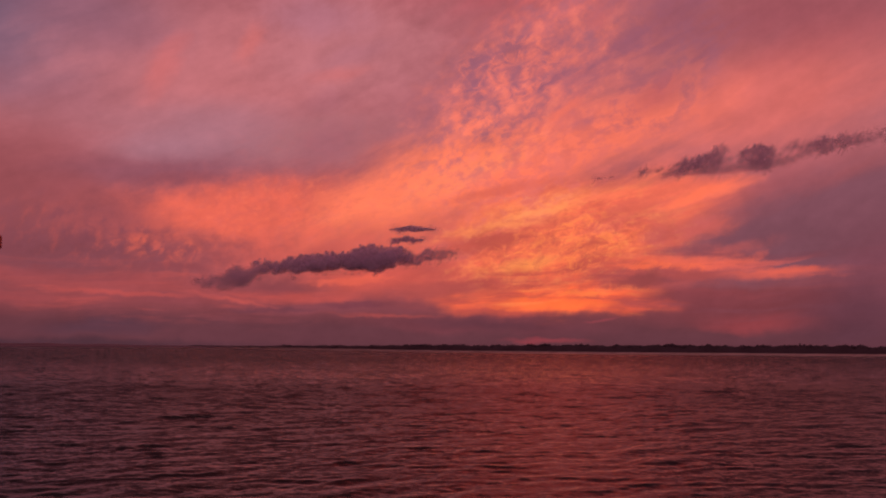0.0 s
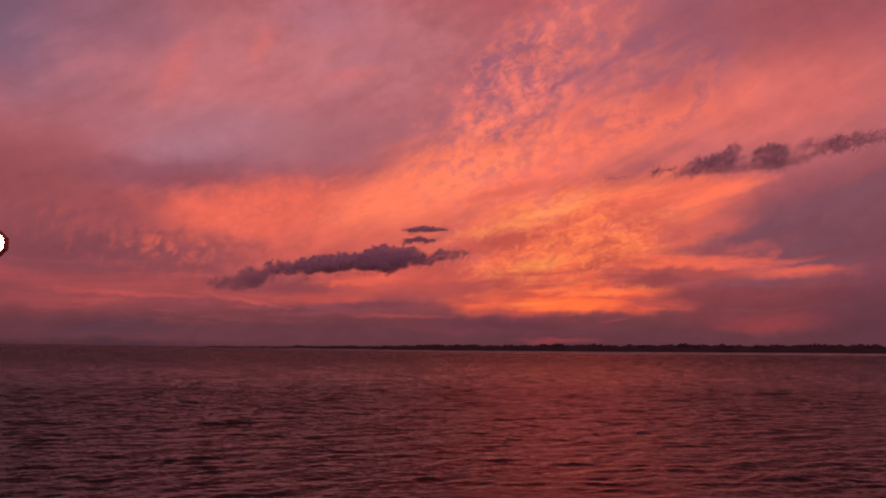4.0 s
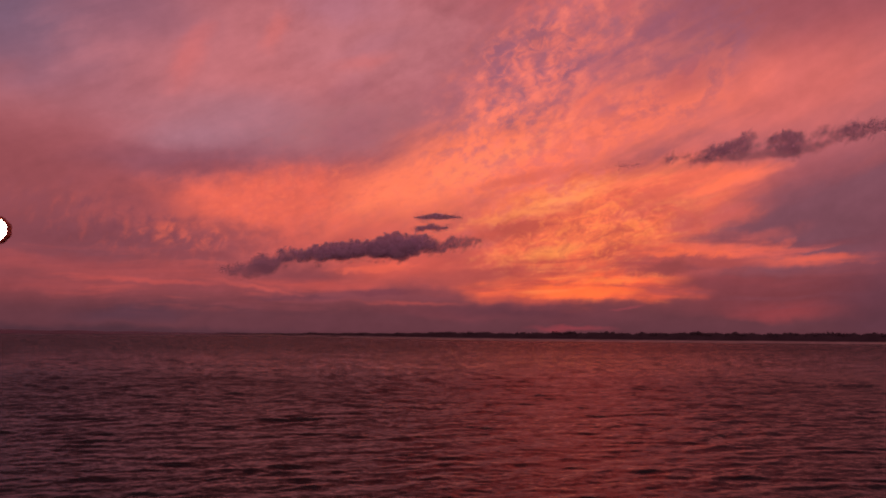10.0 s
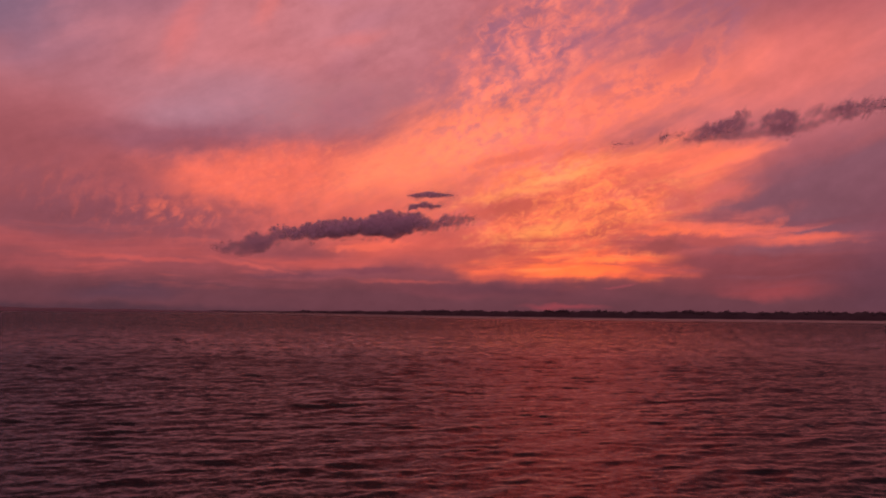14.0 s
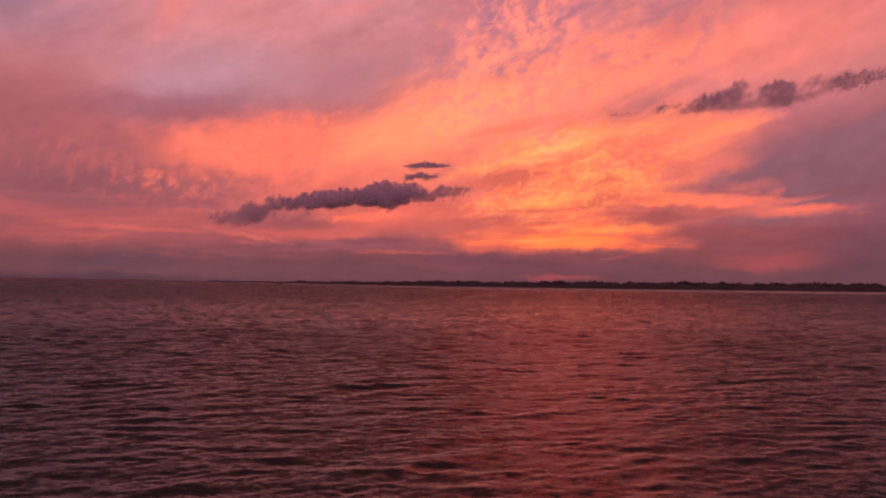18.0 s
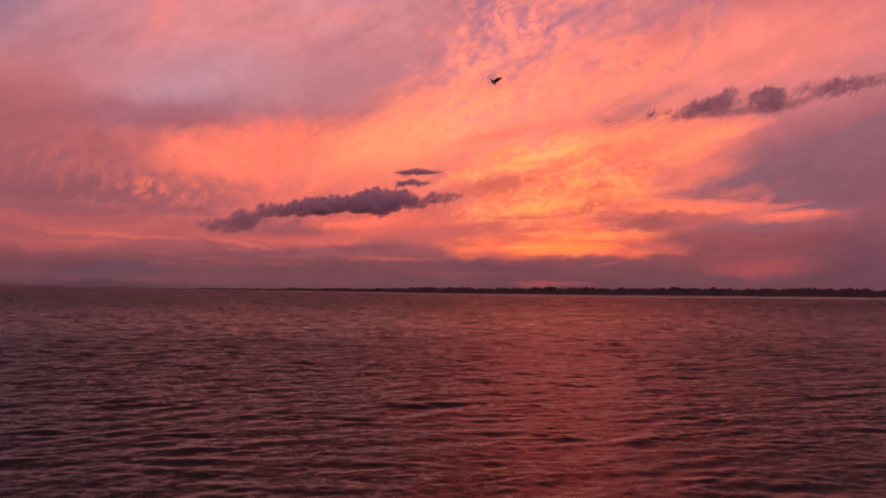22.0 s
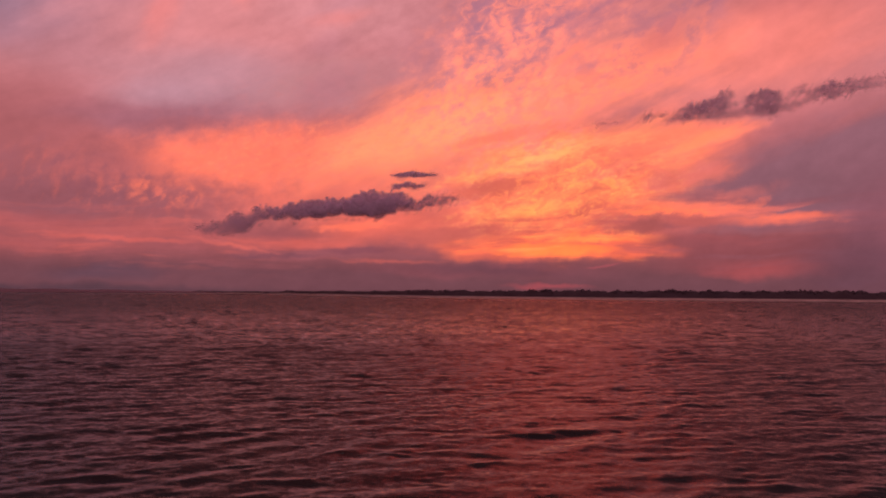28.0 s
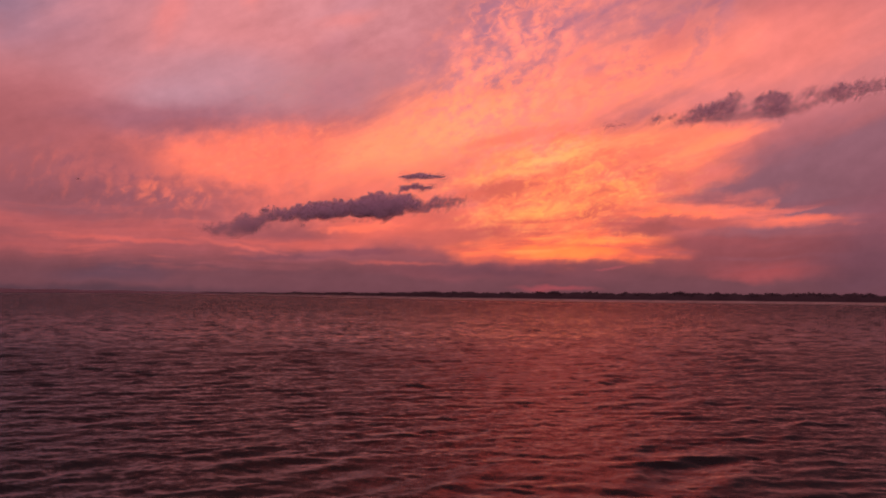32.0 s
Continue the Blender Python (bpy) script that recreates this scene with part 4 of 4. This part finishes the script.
cloud_haze = cloud_bank("thin pale haze hanging under a ragged cloud bank", [
    (13.3, 9.98, 10.4), (14.7, 9.95, 10.4), (16.2, 9.97, 10.6), (17.5, 10.0, 10.75), (19.1, 10.05, 10.5), (20.2, 10.25, 11.0), (21.2, 10.6, 11.1)], 10, 0.22, (0.2, 0.36), 0.0, 0.8, 8.0, 0.2)
cloud_speck = cloud_bank("tiny faint scrap of cloud", [(9.35, 9.95, 10.08), (9.7, 9.92, 10.16), (10.0, 9.98, 10.05), (10.3, 9.94, 10.16), (10.5, 10.0, 10.1)], 9, 0.1, (0.05, 0.1), 0.0, 0.8, 6.0, 0.28)


# ---- harbour lamp at the edge of the view ----
def harbour_lamp(centre):
    """An eight-sided bulkhead lamp that faces the water, on an arm from a pole."""
    lamp = new("harbour_lamp")
    reach = 0.95
    lamp.location = (centre[0] - reach, centre[1], 0)
    cz = centre[2]
    face = Matrix.Translation((reach, 0, cz)) @ Matrix.Rotation(math.pi / 2, 4, "X") @ Matrix.Rotation(math.pi / 8, 4, "Z")

    def rod(name, p, q, r, mat, seg=12):
        bm = bmesh.new()
        p, q = Vector(p), Vector(q)
        bmesh.ops.create_cone(bm, cap_ends=True, segments=seg, radius1=r, radius2=r * 0.85, depth=(q - p).length,
                              matrix=Matrix.Translation((p + q) / 2) @ (q - p).to_track_quat("Z", "Y").to_matrix().to_4x4())
        return part(name, bm, mat, lamp)

    def turned(name, rings, mat, label="", close=True):
        """Eight-sided rings about the lamp's axis: radius and place along it, towards the viewer."""
        v, f = [], []
        for r, z in rings:
            for k in range(8):
                a = k * math.pi / 4
                v.append(face @ Vector((r * math.cos(a), r * math.sin(a), z)))
        for i in range(len(rings) - 1):
            for k in range(8):
                m = (k + 1) % 8
                f.append((i * 8 + k, i * 8 + m, i * 8 + 8 + m, i * 8 + 8 + k))
        if close:
            f.append(tuple(range((len(rings) - 1) * 8, len(rings) * 8)))
        ob = mesh_object(name, v, f, mat, lamp, smooth=False)
        if label:
            ob["label"] = label

    rod("pole", (0, 0, -2.5), (0, 0, cz + 0.35), 0.07, POLE)
    rod("arm", (0, 0.12, cz + 0.02), (reach, 0.12, cz), 0.03, POLE)
    turned("housing", ((0.05, -0.16), (0.15, -0.14), (0.21, -0.02), (0.215, 0.06)), IRON, close=False)
    turned("rim", ((0.215, 0.062), (0.226, 0.07), (0.224, 0.10), (0.182, 0.105), (0.176, 0.06)), IRON, "red-brown iron rim", close=False)
    turned("glass", ((0.176, 0.062), (0.15, 0.09), (0.08, 0.115), (0.02, 0.12)), GLOW, "glowing white lamp glass")
    return tagged(lamp, "lit harbour lamp with a red-brown iron rim on a pole", "street lamp")


harbour_lamp(Vector(eye_at(9.5)) + Vector((-0.4432, 0.8912, 0.0961)) * 16.0)


# ---- gull ----
def gull():
    bird = new("gull")

    def ring_body(name, rings, mat, seg=12):
        """A body of rings along x, its head towards -x: place, half width, half height, lift."""
        v, f = [], []
        for x, w, h, z in rings:
            for j in range(seg):
                a = 2 * math.pi * j / seg
                v.append((x, w * math.cos(a), z + h * math.sin(a)))
        for i in range(len(rings) - 1):
            for j in range(seg):
                k = (j + 1) % seg
                f.append((i * seg + j, i * seg + k, (i + 1) * seg + k, (i + 1) * seg + j))
        f += [tuple(range(seg))[::-1], tuple(range((len(rings) - 1) * seg, len(rings) * seg))]
        return mesh_object(name, v, f, mat, bird)

    ring_body("body", [(-0.29, 0.012, 0.012, 0.03), (-0.26, 0.035, 0.035, 0.03), (-0.2, 0.045, 0.045, 0.025), (-0.13, 0.075, 0.075, 0.01),
                       (0.0, 0.1, 0.095, 0.0), (0.12, 0.075, 0.07, 0.0), (0.24, 0.03, 0.025, 0.01)], FEATHER)
    ring_body("beak", [(-0.345, 0.003, 0.003, 0.018), (-0.31, 0.009, 0.01, 0.024), (-0.285, 0.011, 0.012, 0.027)], HORN, 8)
    bm = bmesh.new()
    top = [bm.verts.new(p) for p in ((0.2, -0.03, 0.02), (0.2, 0.03, 0.02), (0.38, 0.075, 0.02), (0.4, 0, 0.022), (0.38, -0.075, 0.02))]
    low = [bm.verts.new((p.co.x, p.co.y, p.co.z - 0.014)) for p in top]
    bm.faces.new(top), bm.faces.new(low[::-1])
    for i in range(5):
        bm.faces.new((top[i], low[i], low[(i + 1) % 5], top[(i + 1) % 5]))
    part("tail", bm, FEATHER, bird)
    wings = []
    for side in (-1, 1):
        def blade(name, parent, stations, mat):
            v, f = [], []
            for y, lead, trail, thick in stations:
                for fx, dz in ((0, 0), (0.25, 1), (0.6, 0.7), (1, 0.05), (0.6, -0.3), (0.25, -0.45)):
                    v.append((lead + (trail - lead) * fx, side * y, dz * thick))
            for i in range(len(stations) - 1):
                for j in range(6):
                    k = (j + 1) % 6
                    f.append((i * 6 + j, i * 6 + k, (i + 1) * 6 + k, (i + 1) * 6 + j))
            f += [tuple(range(6)), tuple(range((len(stations) - 1) * 6, len(stations) * 6))]
            return mesh_object(name, v, f, mat, parent)

        inner = blade("wing", bird, ((0.0, -0.15, 0.19, 0.045), (0.12, -0.19, 0.2, 0.042), (0.26, -0.22, 0.18, 0.034)), FEATHER)
        inner.location = (0.0, side * 0.05, 0.04)
        outer = blade("wing_tip", inner, ((0.0, -0.22, 0.18, 0.034), (0.14, -0.19, 0.18, 0.028), (0.26, -0.08, 0.17, 0.018), (0.38, 0.08, 0.15, 0.008)), FEATHER_DARK)
        outer.location = (0.0, side * 0.26, 0.0)
        wings.append((side, inner, outer))
    return tagged(bird, "dark gull in flight over the water", "bird"), wings


bird, WINGS = gull()
bird.scale = (0.86, 0.86, 0.86)
far_bird, FAR_WINGS = gull()


# ---- movement ----
def motions():
    walk(water, [(t, pose(DRIFT[0] * t, DRIFT[1] * t, 0.04 * math.sin(t * 0.9))) for t in range(0, 33)])
    # the banks drift by a few metres
    for c, dx in ((cloud_long, -5.0), (cloud_wisp, -5.0), (cloud_lens, -3.0), (cloud_scrap, -3.0), (cloud_right, 6.0), (cloud_mid, 7.0), (cloud_end, 8.0), (cloud_bit, 4.0), (cloud_haze, 6.0), (cloud_speck, 3.0)):
        x, y, z = c.location
        walk(c, [(0, pose(x - dx / 2, y, z)), (32, pose(x + dx / 2, y, z))])
    # the gull crosses from the shore side, beating its wings, then glides
    flight = [(0, 190.0, 68.0, 14.0, 0), (10, 110.0, 64.0, 16.0, 0), (18.5, 35.3, 60.0, 17.6, 5)]
    flight += [(t, x, y, z, 6) for t, x, y, z in (
        (19.4, 27.22, 59.28, 18.19), (19.6, 25.45, 59.45, 18.44), (19.8, 23.51, 59.63, 18.76), (20, 21.59, 59.79, 18.79),
        (20.2, 19.41, 59.93, 19.06), (20.4, 17.45, 59.90, 19.46), (20.6, 15.42, 59.87, 19.66), (20.8, 13.47, 59.76, 19.86),
        (21, 11.84, 59.57, 19.87), (21.2, 10.28, 59.18, 19.61), (21.4, 8.45, 58.74, 19.59), (21.6, 6.74, 58.24, 19.54),
        (21.8, 5.04, 57.69, 19.47), (22, 3.33, 57.06, 19.57), (22.2, 1.70, 56.34, 19.87), (22.4, -0.07, 55.60, 19.99),
        (22.6, -1.77, 54.82, 20.06), (22.8, -3.30, 54.02, 20.06), (23, -4.98, 53.15, 20.06), (23.2, -6.62, 52.84, 20.12),
        (23.4, -8.24, 52.53, 20.00), (23.6, -10.01, 52.16, 19.78), (23.8, -11.77, 51.78, 19.34), (24, -13.57, 51.35, 18.78),
        (24.2, -15.34, 50.85, 18.25), (24.4, -17.01, 50.28, 17.87), (24.6, -18.60, 49.65, 17.58), (24.8, -19.99, 49.03, 17.38),
        (25, -21.25, 48.38, 17.38), (25.1, -21.79, 48.07, 17.41),
    )]
    flight += [(26, -29.0, 43.0, 17.8, 5), (32, -80.0, 20.0, 21.0, 0)]
    rows = []
    for t, x, y, z, _ in flight:
        bank = float(np.interp(t, (19.4, 20.4, 21.0, 21.4, 22.0, 23.0, 24.0, 25.1), (40, 48, 28, 8, 8, 2, 16, 12)))
        nose_up = float(np.interp(t, (22.0, 23.0, 24.0), (20, 8, 0)))
        rows.append((t, pose(x, y, z, bank, nose_up, 62)))
    walk(bird, rows)
    ups = (0.0, 19.27, 19.8, 20.38, 20.93, 21.45, 22.0, 22.58)
    beats = []
    for i, t in enumerate(ups):
        beats.append((t, 36, 4))
        if 0 < i:
            nxt = ups[i + 1] if i + 1 < len(ups) else 23.1
            beats.append(((t + nxt) / 2, -22, -34))
    beats += [(23.1, 16, -8), (23.5, 12, -14), (25.2, 10, -14), (32, 10, -14)]
    # another gull, far off, comes in low from the other side at the end
    out = [(0, -480.0, 300.0, 30.0), (20, -240.0, 255.0, 30.0)]
    out += [(t, x, y, z) for t, x, y, z in (
        (30.4, -106.0, 224.5, 34.2), (30.6, -103.8, 225.5, 34.4), (30.8, -102.2, 226.3, 34.5), (31, -99.9, 227.3, 34.6),
        (31.2, -97.7, 228.2, 34.9), (31.4, -95.7, 229.0, 35.1), (31.6, -94.0, 229.8, 34.6), (31.8, -92.4, 230.5, 34.6),
        (32, -90.5, 231.2, 34.5),
    )]
    walk(far_bird, [(t, pose(x, y, z, 6, 0, 235)) for t, x, y, z in out])
    for side, inner, outer in FAR_WINGS:
        loc, tip = inner.location.copy(), outer.location.copy()
        slow = [(0, 10, -10), (30.2, 10, -10), (30.6, 35, 5), (30.9, -15, -20), (31.2, 30, 0), (31.5, -10, -20), (31.8, 8, -12), (32, 8, -12)]
        walk(inner, [(t, pose(*loc, side * a)) for t, a, c in slow])
        walk(outer, [(t, pose(*tip, side * c)) for t, a, c in slow])
    for side, inner, outer in WINGS:
        loc, tip = inner.location.copy(), outer.location.copy()
        walk(inner, [(t, pose(*loc, side * a)) for t, a, b in beats])
        walk(outer, [(t, pose(*tip, side * b)) for t, a, b in beats])


motions()
